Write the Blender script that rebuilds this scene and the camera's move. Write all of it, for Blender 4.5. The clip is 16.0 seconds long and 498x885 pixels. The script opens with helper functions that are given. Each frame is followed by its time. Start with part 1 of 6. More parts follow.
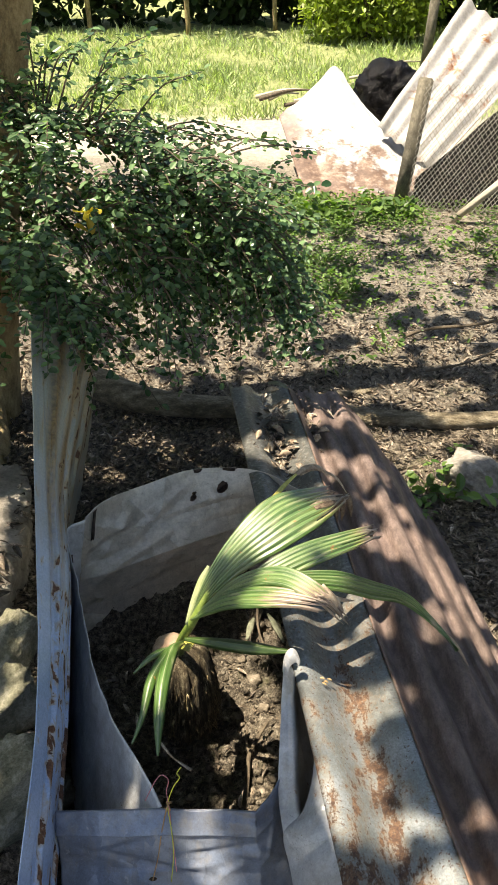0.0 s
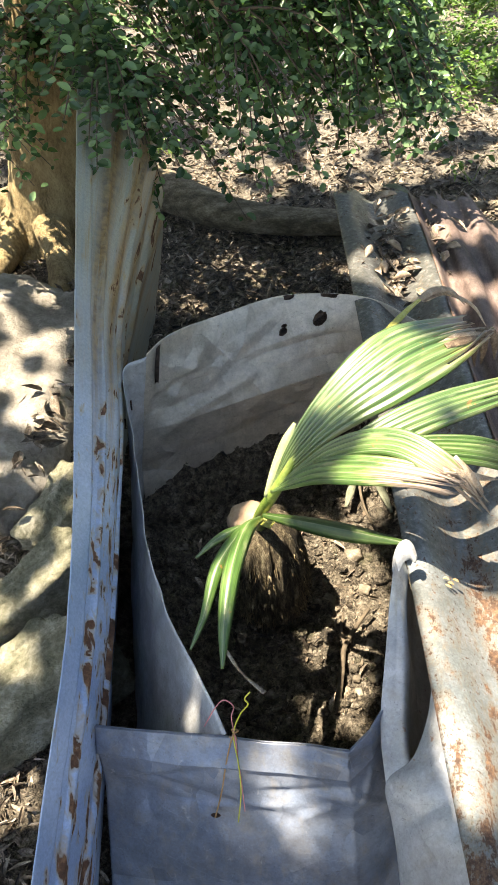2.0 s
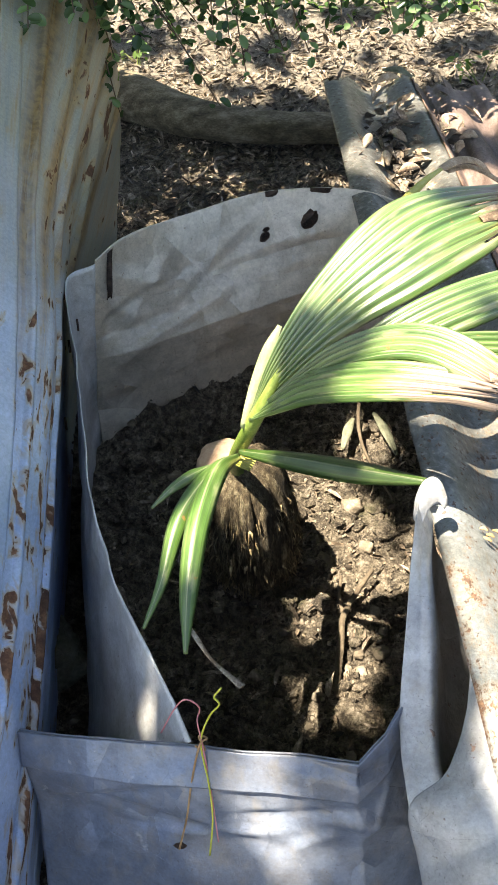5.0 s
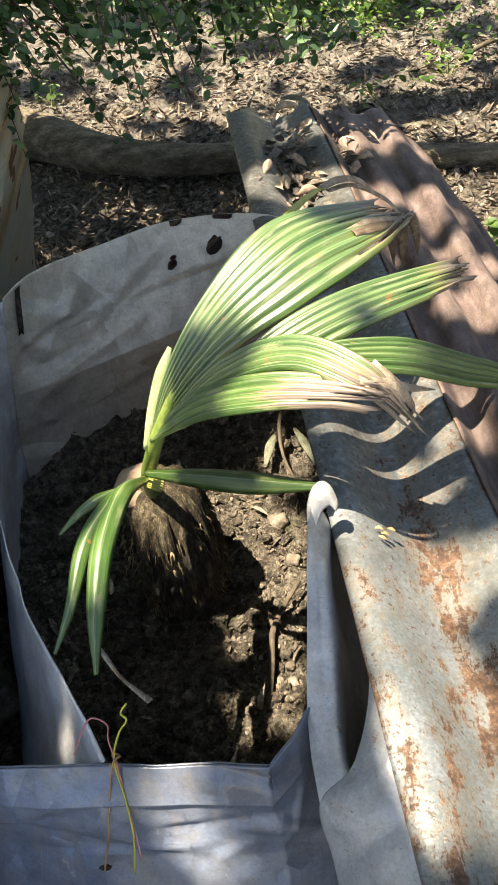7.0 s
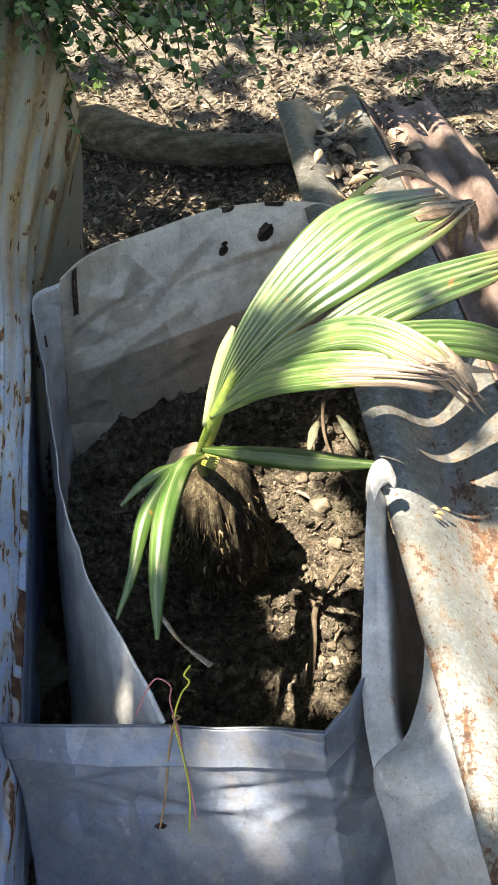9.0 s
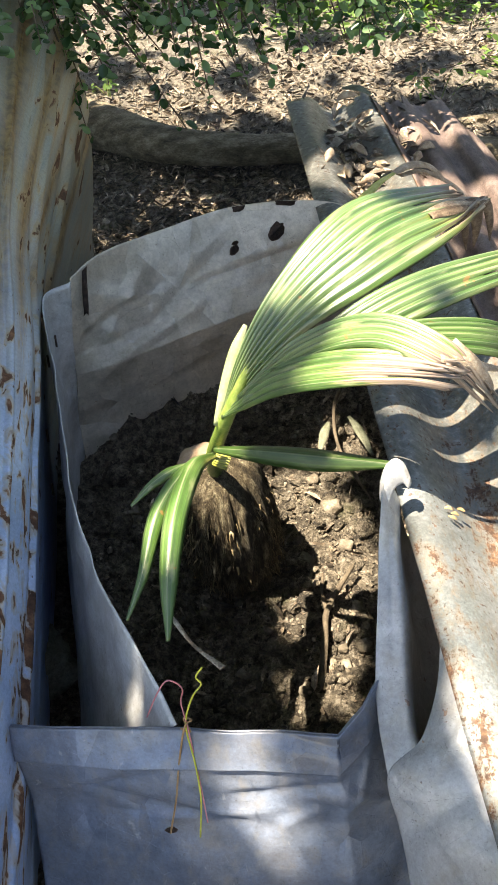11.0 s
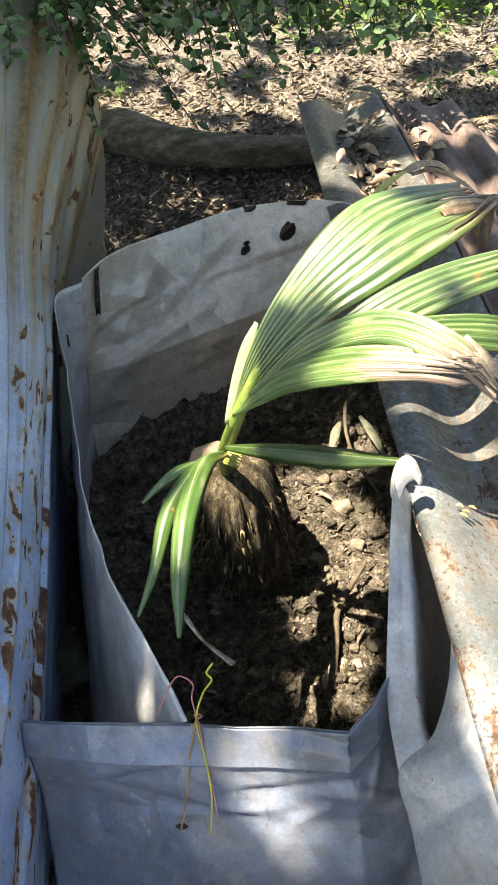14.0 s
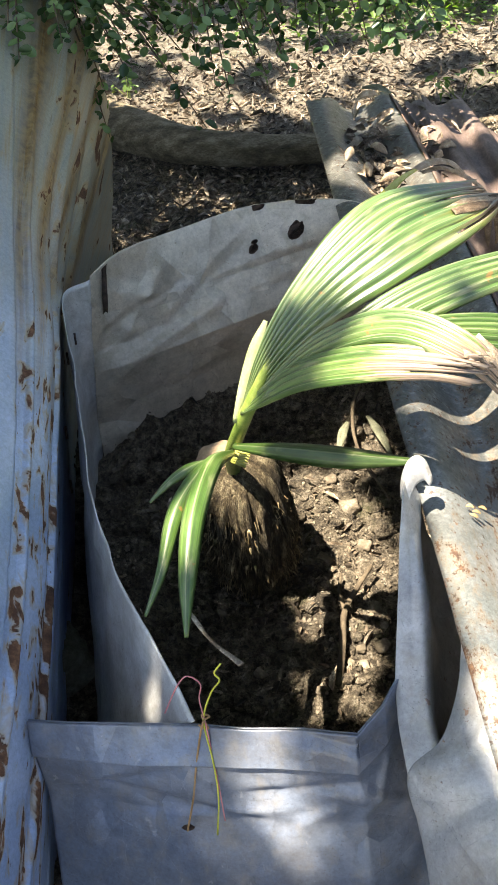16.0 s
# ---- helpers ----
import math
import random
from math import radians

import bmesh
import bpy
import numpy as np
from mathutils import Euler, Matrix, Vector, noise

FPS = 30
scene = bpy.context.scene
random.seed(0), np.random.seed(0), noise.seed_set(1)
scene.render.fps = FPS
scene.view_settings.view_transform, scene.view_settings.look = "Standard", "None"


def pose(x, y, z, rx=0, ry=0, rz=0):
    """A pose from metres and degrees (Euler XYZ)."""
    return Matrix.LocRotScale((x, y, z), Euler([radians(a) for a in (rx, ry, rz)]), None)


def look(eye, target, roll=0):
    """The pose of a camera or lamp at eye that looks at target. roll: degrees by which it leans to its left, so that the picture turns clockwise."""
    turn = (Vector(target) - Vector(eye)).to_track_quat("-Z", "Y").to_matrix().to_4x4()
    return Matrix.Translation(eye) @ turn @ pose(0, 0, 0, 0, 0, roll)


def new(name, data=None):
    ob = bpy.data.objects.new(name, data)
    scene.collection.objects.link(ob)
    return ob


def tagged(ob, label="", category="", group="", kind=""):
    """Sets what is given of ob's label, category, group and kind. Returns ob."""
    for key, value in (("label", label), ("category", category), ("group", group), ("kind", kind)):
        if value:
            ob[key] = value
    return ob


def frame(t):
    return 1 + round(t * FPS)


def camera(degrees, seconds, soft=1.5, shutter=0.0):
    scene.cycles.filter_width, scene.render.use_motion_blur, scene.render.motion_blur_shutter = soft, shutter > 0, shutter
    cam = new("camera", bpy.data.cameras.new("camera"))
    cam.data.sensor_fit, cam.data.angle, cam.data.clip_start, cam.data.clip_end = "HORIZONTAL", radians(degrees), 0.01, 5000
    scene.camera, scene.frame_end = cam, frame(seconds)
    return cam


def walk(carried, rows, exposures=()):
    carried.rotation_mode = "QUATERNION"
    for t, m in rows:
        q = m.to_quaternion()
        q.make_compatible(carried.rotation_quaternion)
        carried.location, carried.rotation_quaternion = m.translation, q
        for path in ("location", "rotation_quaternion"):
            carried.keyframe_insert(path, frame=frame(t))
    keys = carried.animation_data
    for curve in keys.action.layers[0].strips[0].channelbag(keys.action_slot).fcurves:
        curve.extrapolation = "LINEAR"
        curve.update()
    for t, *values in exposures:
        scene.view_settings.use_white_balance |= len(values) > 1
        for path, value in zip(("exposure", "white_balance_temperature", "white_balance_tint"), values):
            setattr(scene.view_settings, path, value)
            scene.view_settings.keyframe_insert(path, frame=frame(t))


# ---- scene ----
cam = camera(34.7, 16.0, soft=0.7)
METRES, EYE, TILT, LEAN, TURN = 1.0, 1.65, -35.0, 0.0, 0.0
ROWS = [
    (0.0, 0.0, 0.0, 0.0, 0.0, 0.0, -0.0),
    (0.5, -0.0181, 0.1084, 0.0322, 2.33, -1.54, -1.56),
    (1.0, -0.0255, 0.1861, 0.0657, 3.25, -2.32, -1.82),
    (1.5, 0.0028, 0.3065, 0.0678, 5.94, -7.16, -1.01),
    (2.0, 0.0038, 0.4223, -0.037, 7.57, -11.62, -0.15),
    (2.5, -0.0161, 0.487, -0.0843, 7.78, -14.52, 0.11),
    (3.0, -0.0207, 0.5908, -0.1363, 7.26, -14.74, 0.19),
    (5.5, -0.0082, 0.6883, -0.1485, 5.9, -13.93, 0.43),
    (6.0, 0.0281, 0.6733, -0.1416, 3.75, -12.79, 2.07),
    (6.5, 0.0596, 0.6696, -0.1475, 2.57, -12.33, 3.67),
    (7.0, 0.0561, 0.6671, -0.158, 2.75, -12.42, 3.93),
    (7.5, 0.0217, 0.6461, -0.1629, 3.59, -12.63, 3.37),
    (8.0, 0.0087, 0.6301, -0.1628, 4.19, -12.65, 2.86),
    (8.5, 0.0127, 0.6278, -0.1702, 4.41, -12.65, 2.74),
    (9.0, 0.0143, 0.6366, -0.1698, 4.56, -12.64, 2.68),
    (11.5, 0.0075, 0.6452, -0.1752, 5.29, -12.38, 2.78),
    (12.0, 0.0064, 0.6449, -0.1751, 5.42, -12.34, 2.79),
    (12.5, 0.0065, 0.6465, -0.1761, 5.55, -12.29, 2.81),
    (13.0, 0.0083, 0.6438, -0.1773, 5.69, -12.25, 2.83),
    (13.5, 0.0066, 0.6418, -0.1784, 5.84, -12.19, 2.84),
    (14.0, 0.0096, 0.6421, -0.1813, 5.96, -12.14, 2.86),
    (14.5, 0.0103, 0.6425, -0.1785, 6.09, -12.11, 2.89),
    (15.0, 0.0094, 0.6399, -0.1833, 6.22, -12.06, 2.89),
    (15.5, 0.0066, 0.6428, -0.1837, 6.29, -12.09, 2.8),
    (16.0, 0.0046, 0.6468, -0.1832, 6.34, -12.13, 2.65),
]
walk(cam, [(t, pose(0, 0, EYE, TILT, LEAN, TURN) @ pose(METRES * x, METRES * y, METRES * z, 90 + pitch, roll, yaw)) for t, x, y, z, yaw, pitch, roll in ROWS],
     [(0.0, 1.52, 8000, 11), (0.5, 1.76, 8000, 11), (1.5, 1.9, 8000, 11), (2.0, 2.28, 8000, 11), (2.6, 2.44, 8000, 11), (5.5, 2.42, 8000, 11), (6.5, 1.85, 8000, 11), (7.0, 1.9, 8000, 11), (9.0, 2.24, 8000, 11), (16.0, 2.25, 8000, 11)])

# ---- light ----
SUN_ELEV, SUN_AZ = 72.0, 262.0        # degrees; azimuth clockwise from +y: light comes from the left
world = bpy.data.worlds.new("world")
scene.world = world
world.use_nodes = True
wn = world.node_tree.nodes
sky = wn.new("ShaderNodeTexSky")
sky.sky_type = "NISHITA"
sky.sun_disc = False
sky.sun_elevation = radians(SUN_ELEV)
sky.sun_rotation = radians(SUN_AZ)
world.node_tree.links.new(sky.outputs[0], wn["Background"].inputs[0])
wn["Background"].inputs[1].default_value = 0.07
sun_from = Vector((math.sin(radians(SUN_AZ)) * math.cos(radians(SUN_ELEV)), math.cos(radians(SUN_AZ)) * math.cos(radians(SUN_ELEV)), math.sin(radians(SUN_ELEV))))
sun = new("sun", bpy.data.lights.new("sun", "SUN"))
sun.data.energy, sun.data.angle, sun.data.color = 5.0, radians(0.55), (1.0, 0.955, 0.87)
sun.matrix_world = look(sun_from * 20, (0, 0, 0))

RNG = np.random.RandomState(7)


# ---- materials ----
class Nodes:
    """A small node-tree writer."""
    def __init__(self, name):
        self.m = bpy.data.materials.new(name)
        self.m.use_nodes = True
        self.t = self.m.node_tree
        self.b = self.t.nodes["Principled BSDF"]

    def node(self, kind, **kw):
        n = self.t.nodes.new(kind)
        for k, v in kw.items():
            n.inputs[k.replace("_", " ")].default_value = v
        return n

    def link(self, a, b):
        self.t.links.new(a, b)

    def coords(self, which="Object", scale=(1, 1, 1)):
        c = self.t.nodes.new("ShaderNodeTexCoord")
        mp = self.t.nodes.new("ShaderNodeMapping")
        mp.inputs["Scale"].default_value = scale
        self.link(c.outputs[which], mp.inputs["Vector"])
        return mp.outputs[0]

    def noise(self, vec, scale, detail=6, rough=0.6, distort=0.0):
        n = self.node("ShaderNodeTexNoise", Scale=scale, Detail=detail, Roughness=rough, Distortion=distort)
        self.link(vec, n.inputs["Vector"])
        return n.outputs["Fac"]

    def ramp(self, fac, stops, smooth=False):
        r = self.t.nodes.new("ShaderNodeValToRGB")
        r.color_ramp.interpolation = "EASE" if smooth else "LINEAR"
        e = r.color_ramp.elements
        while len(e) < len(stops):
            e.new(0.5)
        for i, (p, c) in enumerate(stops):
            e[i].position = p
            e[i].color = (*c, 1) if hasattr(c, "__len__") else (c, c, c, 1)
        self.link(fac, r.inputs[0])
        return r.outputs[0]

    def mix(self, fac, a, b, how="MIX"):
        n = self.t.nodes.new("ShaderNodeMix")
        n.data_type, n.blend_type = "RGBA", how
        for sock, v in ((0, fac), (6, a), (7, b)):
            if isinstance(v, (int, float)):
                n.inputs[sock].default_value = v
            elif isinstance(v, tuple):
                n.inputs[sock].default_value = (*v, 1)
            else:
                self.link(v, n.inputs[sock])
        return n.outputs[2]

    def math(self, op, a, b=0.0):
        n = self.t.nodes.new("ShaderNodeMath")
        n.operation = op
        for i, v in enumerate((a, b)):
            if isinstance(v, (int, float)):
                n.inputs[i].default_value = v
            else:
                self.link(v, n.inputs[i])
        return n.outputs[0]

    def axis(self, vec, i):
        s = self.t.nodes.new("ShaderNodeSeparateXYZ")
        self.link(vec, s.inputs[0])
        return s.outputs[i]

    def random_island(self):
        return self.t.nodes.new("ShaderNodeNewGeometry").outputs["Random Per Island"]

    def bump(self, height, strength, dist=0.01):
        n = self.node("ShaderNodeBump", Strength=strength, Distance=dist)
        self.link(height, n.inputs["Height"])
        self.link(n.outputs[0], self.b.inputs["Normal"])

    def finish(self, colour=None, rough=0.8, metal=0.0, spec=None):
        for key, v in (("Base Color", colour), ("Roughness", rough), ("Metallic", metal), ("Specular IOR Level", spec)):
            if v is None:
                continue
            if isinstance(v, (int, float)):
                self.b.inputs[key].default_value = v
            elif isinstance(v, tuple):
                self.b.inputs[key].default_value = (*v, 1)
            else:
                self.link(v, self.b.inputs[key])
        return self.m


def plain(name, dark, mid, light, scale, rough=0.85, bump=0.4, bscale=None, stretch=(1, 1, 1), island=0.0, dist=0.01):
    """Two-scale mottled surface: three tones, fine relief, and a tint for each loose piece."""
    n = Nodes(name)
    v = n.coords("Object", stretch)
    big = n.noise(v, scale, 4)
    fine = n.noise(v, scale * 7, 8, 0.7)
    f = n.math("ADD", n.math("MULTIPLY", big, 0.6), n.math("MULTIPLY", fine, 0.4))
    col = n.ramp(f, [(0.33, dark), (0.5, mid), (0.66, light)])
    if island:
        r = n.ramp(n.random_island(), [(0.0, 1 - island), (1.0, 1 + island)])
        col = n.mix(1.0, col, r, "MULTIPLY")
    n.bump(n.noise(v, bscale or scale * 9, 8, 0.7), bump, dist)
    return n.finish(col, rough)


def galvanised(name, base_a, base_b, rust_lo, rust_hi, scale=9.0, rust_mask=None, rough=0.45, metal=0.35, speck=1.0, facet=0.0):
    """Weathered zinc sheet with white bloom, dirt and patches of rust."""
    n = Nodes(name)
    v = n.coords()
    zinc = n.ramp(n.noise(v, 5, 5), [(0.35, base_a), (0.65, base_b)])
    spangle = n.ramp(n.noise(v, 230, 5, 0.75), [(0.32, 0.86), (0.66, 1.07)])
    zinc = n.mix(1.0, zinc, spangle, "MULTIPLY")
    dirt = n.ramp(n.noise(v, 14, 8, 0.7), [(0.42, 0.0), (0.75, 0.5)])
    zinc = n.mix(dirt, zinc, (0.20, 0.17, 0.13))
    fleck = n.math("MULTIPLY", n.ramp(n.noise(v, 330, 3), [(0.62, 0.0), (0.68, 0.5)]), n.ramp(n.noise(v, 22, 3), [(0.4, 0.1), (0.62, 1.0)]))
    zinc = n.mix(fleck, zinc, (0.07, 0.065, 0.06))
    scrape = n.math("MULTIPLY", n.ramp(n.noise(n.coords("Object", (26, 8, 16)), 3.0, 3, 0.5, 0.6), [(0.67, 0.0), (0.70, 0.4)]), n.ramp(n.noise(v, 7, 2), [(0.45, 0.0), (0.6, 1.0)]))
    zinc = n.mix(scrape, zinc, (0.62, 0.63, 0.65))
    cloud = n.ramp(n.noise(v, 42, 8, 0.8), [(0.32, 0.72), (0.68, 1.2)])
    zinc = n.mix(1.0, zinc, cloud, "MULTIPLY")
    rust = n.ramp(n.noise(v, 45, 8, 0.7), [(0.3, (0.045, 0.022, 0.015)), (0.5, (0.19, 0.075, 0.035)), (0.7, (0.36, 0.18, 0.08))])
    amount = n.noise(v, scale, 9, 0.72, 0.4)
    if rust_mask:
        amount = n.math("ADD", amount, rust_mask(n))
    specks = n.math("MULTIPLY", n.ramp(n.noise(v, 80, 3), [(0.70, 0.0), (0.73, 1.0)]), speck)
    drip = n.ramp(n.noise(n.coords("Object", (30, 30, 3)), 2, 5), [(0.5, 0.0), (0.72, 0.35)])
    zinc = n.mix(drip, zinc, (0.33, 0.29, 0.22))
    bloom = n.ramp(n.noise(v, 26, 4), [(0.66, 0.0), (0.72, 0.35)])
    zinc = n.mix(bloom, zinc, (0.66, 0.67, 0.68))
    where = n.math("MAXIMUM", n.ramp(amount, [(rust_lo, 0.0), (rust_hi, 1.0)]), specks)
    col = n.mix(where, zinc, rust)
    h = n.math("ADD", n.math("MULTIPLY", n.noise(v, 160, 4), 0.0006), n.math("MULTIPLY", where, 0.0005))
    if facet:      # fine crumpling: small flat facets that meet in sharp creases
        for sc, amt, st in ((8.0, 0.05, (0.6, 1.0, 1.7)), (24.0, 0.05, (1.5, 1.2, 0.7))):
            p = n.coords("Object", st)
            cell = n.node("ShaderNodeTexVoronoi", Scale=sc, Randomness=1.0)
            n.link(p, cell.inputs["Vector"])
            off, tilt, dot = (n.t.nodes.new("ShaderNodeVectorMath") for _ in range(3))
            off.operation, tilt.operation, dot.operation = "SUBTRACT", "SUBTRACT", "DOT_PRODUCT"
            n.link(p, off.inputs[0])
            n.link(cell.outputs["Position"], off.inputs[1])
            n.link(cell.outputs["Color"], tilt.inputs[0])
            tilt.inputs[1].default_value = (0.5, 0.5, 0.5)
            n.link(off.outputs[0], dot.inputs[0])
            n.link(tilt.outputs[0], dot.inputs[1])
            soft = n.ramp(n.noise(v, 5, 2), [(0.42, 0.0), (0.58, 1.0)])
            h = n.math("ADD", h, n.math("MULTIPLY", n.math("MULTIPLY", dot.outputs["Value"], soft), amt * facet * 3.2))
    n.bump(h, 1.0, 1.0)
    return n.finish(col, n.ramp(where, [(0, rough), (1, 0.85)]), n.math("MULTIPLY", n.math("SUBTRACT", 1.0, where), metal))


def ground_material():
    n = Nodes("earth_ground")
    v = n.coords()
    y = n.axis(v, 1)
    wob = n.math("MULTIPLY", n.math("SUBTRACT", n.noise(v, 1.3, 4), 0.5), 1.6)
    yy = n.math("ADD", y, wob)
    soil = n.ramp(n.noise(v, 55, 10, 0.8), [(0.34, (0.008, 0.006, 0.0045)), (0.45, (0.07, 0.055, 0.038)), (0.55, (0.26, 0.22, 0.165)), (0.67, (0.56, 0.51, 0.43))])
    grit = n.node("ShaderNodeTexVoronoi", Scale=150.0, Randomness=1.0)
    n.link(v, grit.inputs["Vector"])
    soil = n.mix(n.ramp(grit.outputs["Distance"], [(0.16, 0.55), (0.3, 0.0)]), soil, n.mix(n.axis(grit.outputs["Color"], 0), (0.08, 0.066, 0.048), (0.40, 0.35, 0.28)))
    soil = n.mix(1.0, soil, n.ramp(n.noise(v, 4, 4), [(0.3, 0.6), (0.7, 1.3)]), "MULTIPLY")
    # drier earth farther off, lightened further in colour to pass for sunlit ground
    pale = n.ramp(n.math("DIVIDE", yy, 20.0), [(0.118, 0.0), (0.15, 0.75)])
    soil = n.mix(pale, soil, n.ramp(n.noise(v, 40, 9, 0.75), [(0.3, (0.085, 0.074, 0.06)), (0.5, (0.27, 0.245, 0.205)), (0.7, (0.52, 0.48, 0.41))]))
    moss = n.ramp(n.noise(v, 6, 6), [(0.6, 0.0), (0.72, 0.45)])
    soil = n.mix(moss, soil, (0.10, 0.12, 0.035))
    sand = n.ramp(n.noise(v, 18, 8), [(0.3, (0.42, 0.38, 0.31)), (0.7, (0.62, 0.58, 0.5))])
    turf = n.ramp(n.noise(v, 9, 8), [(0.3, (0.18, 0.22, 0.08)), (0.7, (0.36, 0.40, 0.18))])
    col = n.mix(n.ramp(n.math("DIVIDE", yy, 20.0), [(0.275, 0.0), (0.31, 1.0)]), soil, sand)
    # unseen ground behind the camera, made pale to bounce light into the pen
    col = n.mix(n.ramp(n.math("DIVIDE", yy, -20.0), [(0.05, 0.0), (0.08, 1.0)]), col, sand)
    col = n.mix(n.ramp(n.math("DIVIDE", yy, 20.0), [(0.345, 0.0), (0.375, 1.0)]), col, turf)
    h = n.math("ADD", n.noise(v, 42, 10, 0.8), n.math("MULTIPLY", n.ramp(grit.outputs["Distance"], [(0.0, 1.0), (0.4, 0.0)]), 0.35))
    n.bump(h, 1.0, 0.028)
    return n.finish(col, 0.95)


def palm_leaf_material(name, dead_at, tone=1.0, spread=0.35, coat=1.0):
    """Pleated leaf blade: u counts its pleats, v runs from the base to the tip; the tip dries to straw and brown."""
    n = Nodes(name)
    uv, ob = n.coords("UV"), n.coords("Object")
    u, vv = n.axis(uv, 0), n.axis(uv, 1)
    off = n.math("MULTIPLY", n.math("ABSOLUTE", n.math("SUBTRACT", n.math("FRACT", u), 0.5)), 2.0)
    cell = n.t.nodes.new("ShaderNodeTexWhiteNoise")
    cell.noise_dimensions = "1D"
    n.link(n.math("FLOOR", u), cell.inputs["W"])
    mott = n.math("ADD", n.math("MULTIPLY", n.noise(n.coords("UV", (0.9, 2.5, 1)), 1.6, 6), 0.75), n.math("MULTIPLY", cell.outputs["Value"], 0.25))
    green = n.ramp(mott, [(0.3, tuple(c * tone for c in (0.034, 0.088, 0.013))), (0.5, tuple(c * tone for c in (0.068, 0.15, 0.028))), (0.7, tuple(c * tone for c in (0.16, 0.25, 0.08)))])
    vein = n.noise(n.coords("UV", (7, 0.12, 1)), 1.0, 3, 0.7)
    green = n.mix(1.0, green, n.ramp(vein, [(0.32, 0.55), (0.5, 1.0), (0.66, 1.6)]), "MULTIPLY")
    rib = n.ramp(off, [(0.0, 0.55), (0.10, 0.0)])
    green = n.mix(rib, green, tuple(min(1.0, c * tone) for c in (0.40, 0.43, 0.25)))
    green = n.mix(n.ramp(off, [(0.86, 0.0), (0.98, 0.3)]), green, (0.02, 0.06, 0.008))
    # whitish patches: the sheen of sunlit blades painted into the colour
    pale = n.ramp(n.noise(n.coords("UV", (0.8, 3, 1)), 1.3, 4), [(0.54, 0.0), (0.64, 0.6)])
    green = n.mix(n.math("MULTIPLY", pale, tone), green, (0.37, 0.39, 0.21))
    spots = n.ramp(n.noise(ob, 55, 2), [(0.70, 0.0), (0.74, 1.0)])
    green = n.mix(n.math("MULTIPLY", spots, 0.8 * tone), green, (0.34, 0.17, 0.05))
    dead = n.ramp(n.noise(n.coords("UV", (4, 1.2, 1)), 1.5, 6, 0.7), [(0.3, (0.07, 0.04, 0.03)), (0.42, (0.17, 0.115, 0.085)), (0.58, (0.33, 0.26, 0.205))])
    edge = n.math("ADD", vv, n.math("MULTIPLY", n.math("SUBTRACT", n.noise(n.coords("UV", (1.5, 1.0, 1)), 1.2, 5, 0.7), 0.5), spread))
    fade = n.ramp(edge, [(dead_at - 0.015, 0.0), (dead_at + 0.03, 1.0)])
    rim = n.ramp(edge, [(dead_at - 0.06, 0.0), (dead_at - 0.01, 1.0)])
    col = n.mix(n.math("MULTIPLY", rim, 0.4), green, (0.40, 0.36, 0.09))
    col = n.mix(fade, col, dead)
    n.bump(n.math("ADD", vein, n.math("MULTIPLY", rib, 0.6)), 0.5, 0.0015)
    n.b.inputs["Coat Weight"].default_value = coat
    n.b.inputs["Coat Roughness"].default_value = 0.42
    n.b.inputs["Coat IOR"].default_value = 1.5 + 0.5 * coat
    n.finish(col, n.ramp(fade, [(0, 0.36), (1, 0.8)]), 0.0, 0.6)
    tr = n.t.nodes.new("ShaderNodeBsdfTranslucent")
    n.link(n.mix(1.0, col, (1.0, 1.2, 0.6), "MULTIPLY"), tr.inputs["Color"])
    mx = n.t.nodes.new("ShaderNodeMixShader")
    mx.inputs[0].default_value = 0.16
    n.link(n.b.outputs[0], mx.inputs[1])
    n.link(tr.outputs[0], mx.inputs[2])
    n.link(mx.outputs[0], n.t.nodes["Material Output"].inputs["Surface"])
    return n.m


def leafy(name, dark, light, gloss=0.45, thin=0.35):
    """Small tree or grass leaves, a tint for each leaf, a little light passing through."""
    n = Nodes(name)
    r = n.random_island()
    col = n.ramp(r, [(0.0, dark), (0.45, tuple((a + b) / 2.8 for a, b in zip(dark, light))), (1.0, tuple(min(1, c * 1.3) for c in light))])
    n.finish(col, gloss, 0.0, 0.5)
    tr = n.t.nodes.new("ShaderNodeBsdfTranslucent")
    n.link(n.mix(1.0, col, (1.3, 1.5, 0.5), "MULTIPLY"), tr.inputs["Color"])
    mx = n.t.nodes.new("ShaderNodeMixShader")
    mx.inputs[0].default_value = thin
    n.link(n.b.outputs[0], mx.inputs[1])
    n.link(tr.outputs[0], mx.inputs[2])
    n.link(mx.outputs[0], n.t.nodes["Material Output"].inputs["Surface"])
    return n.m


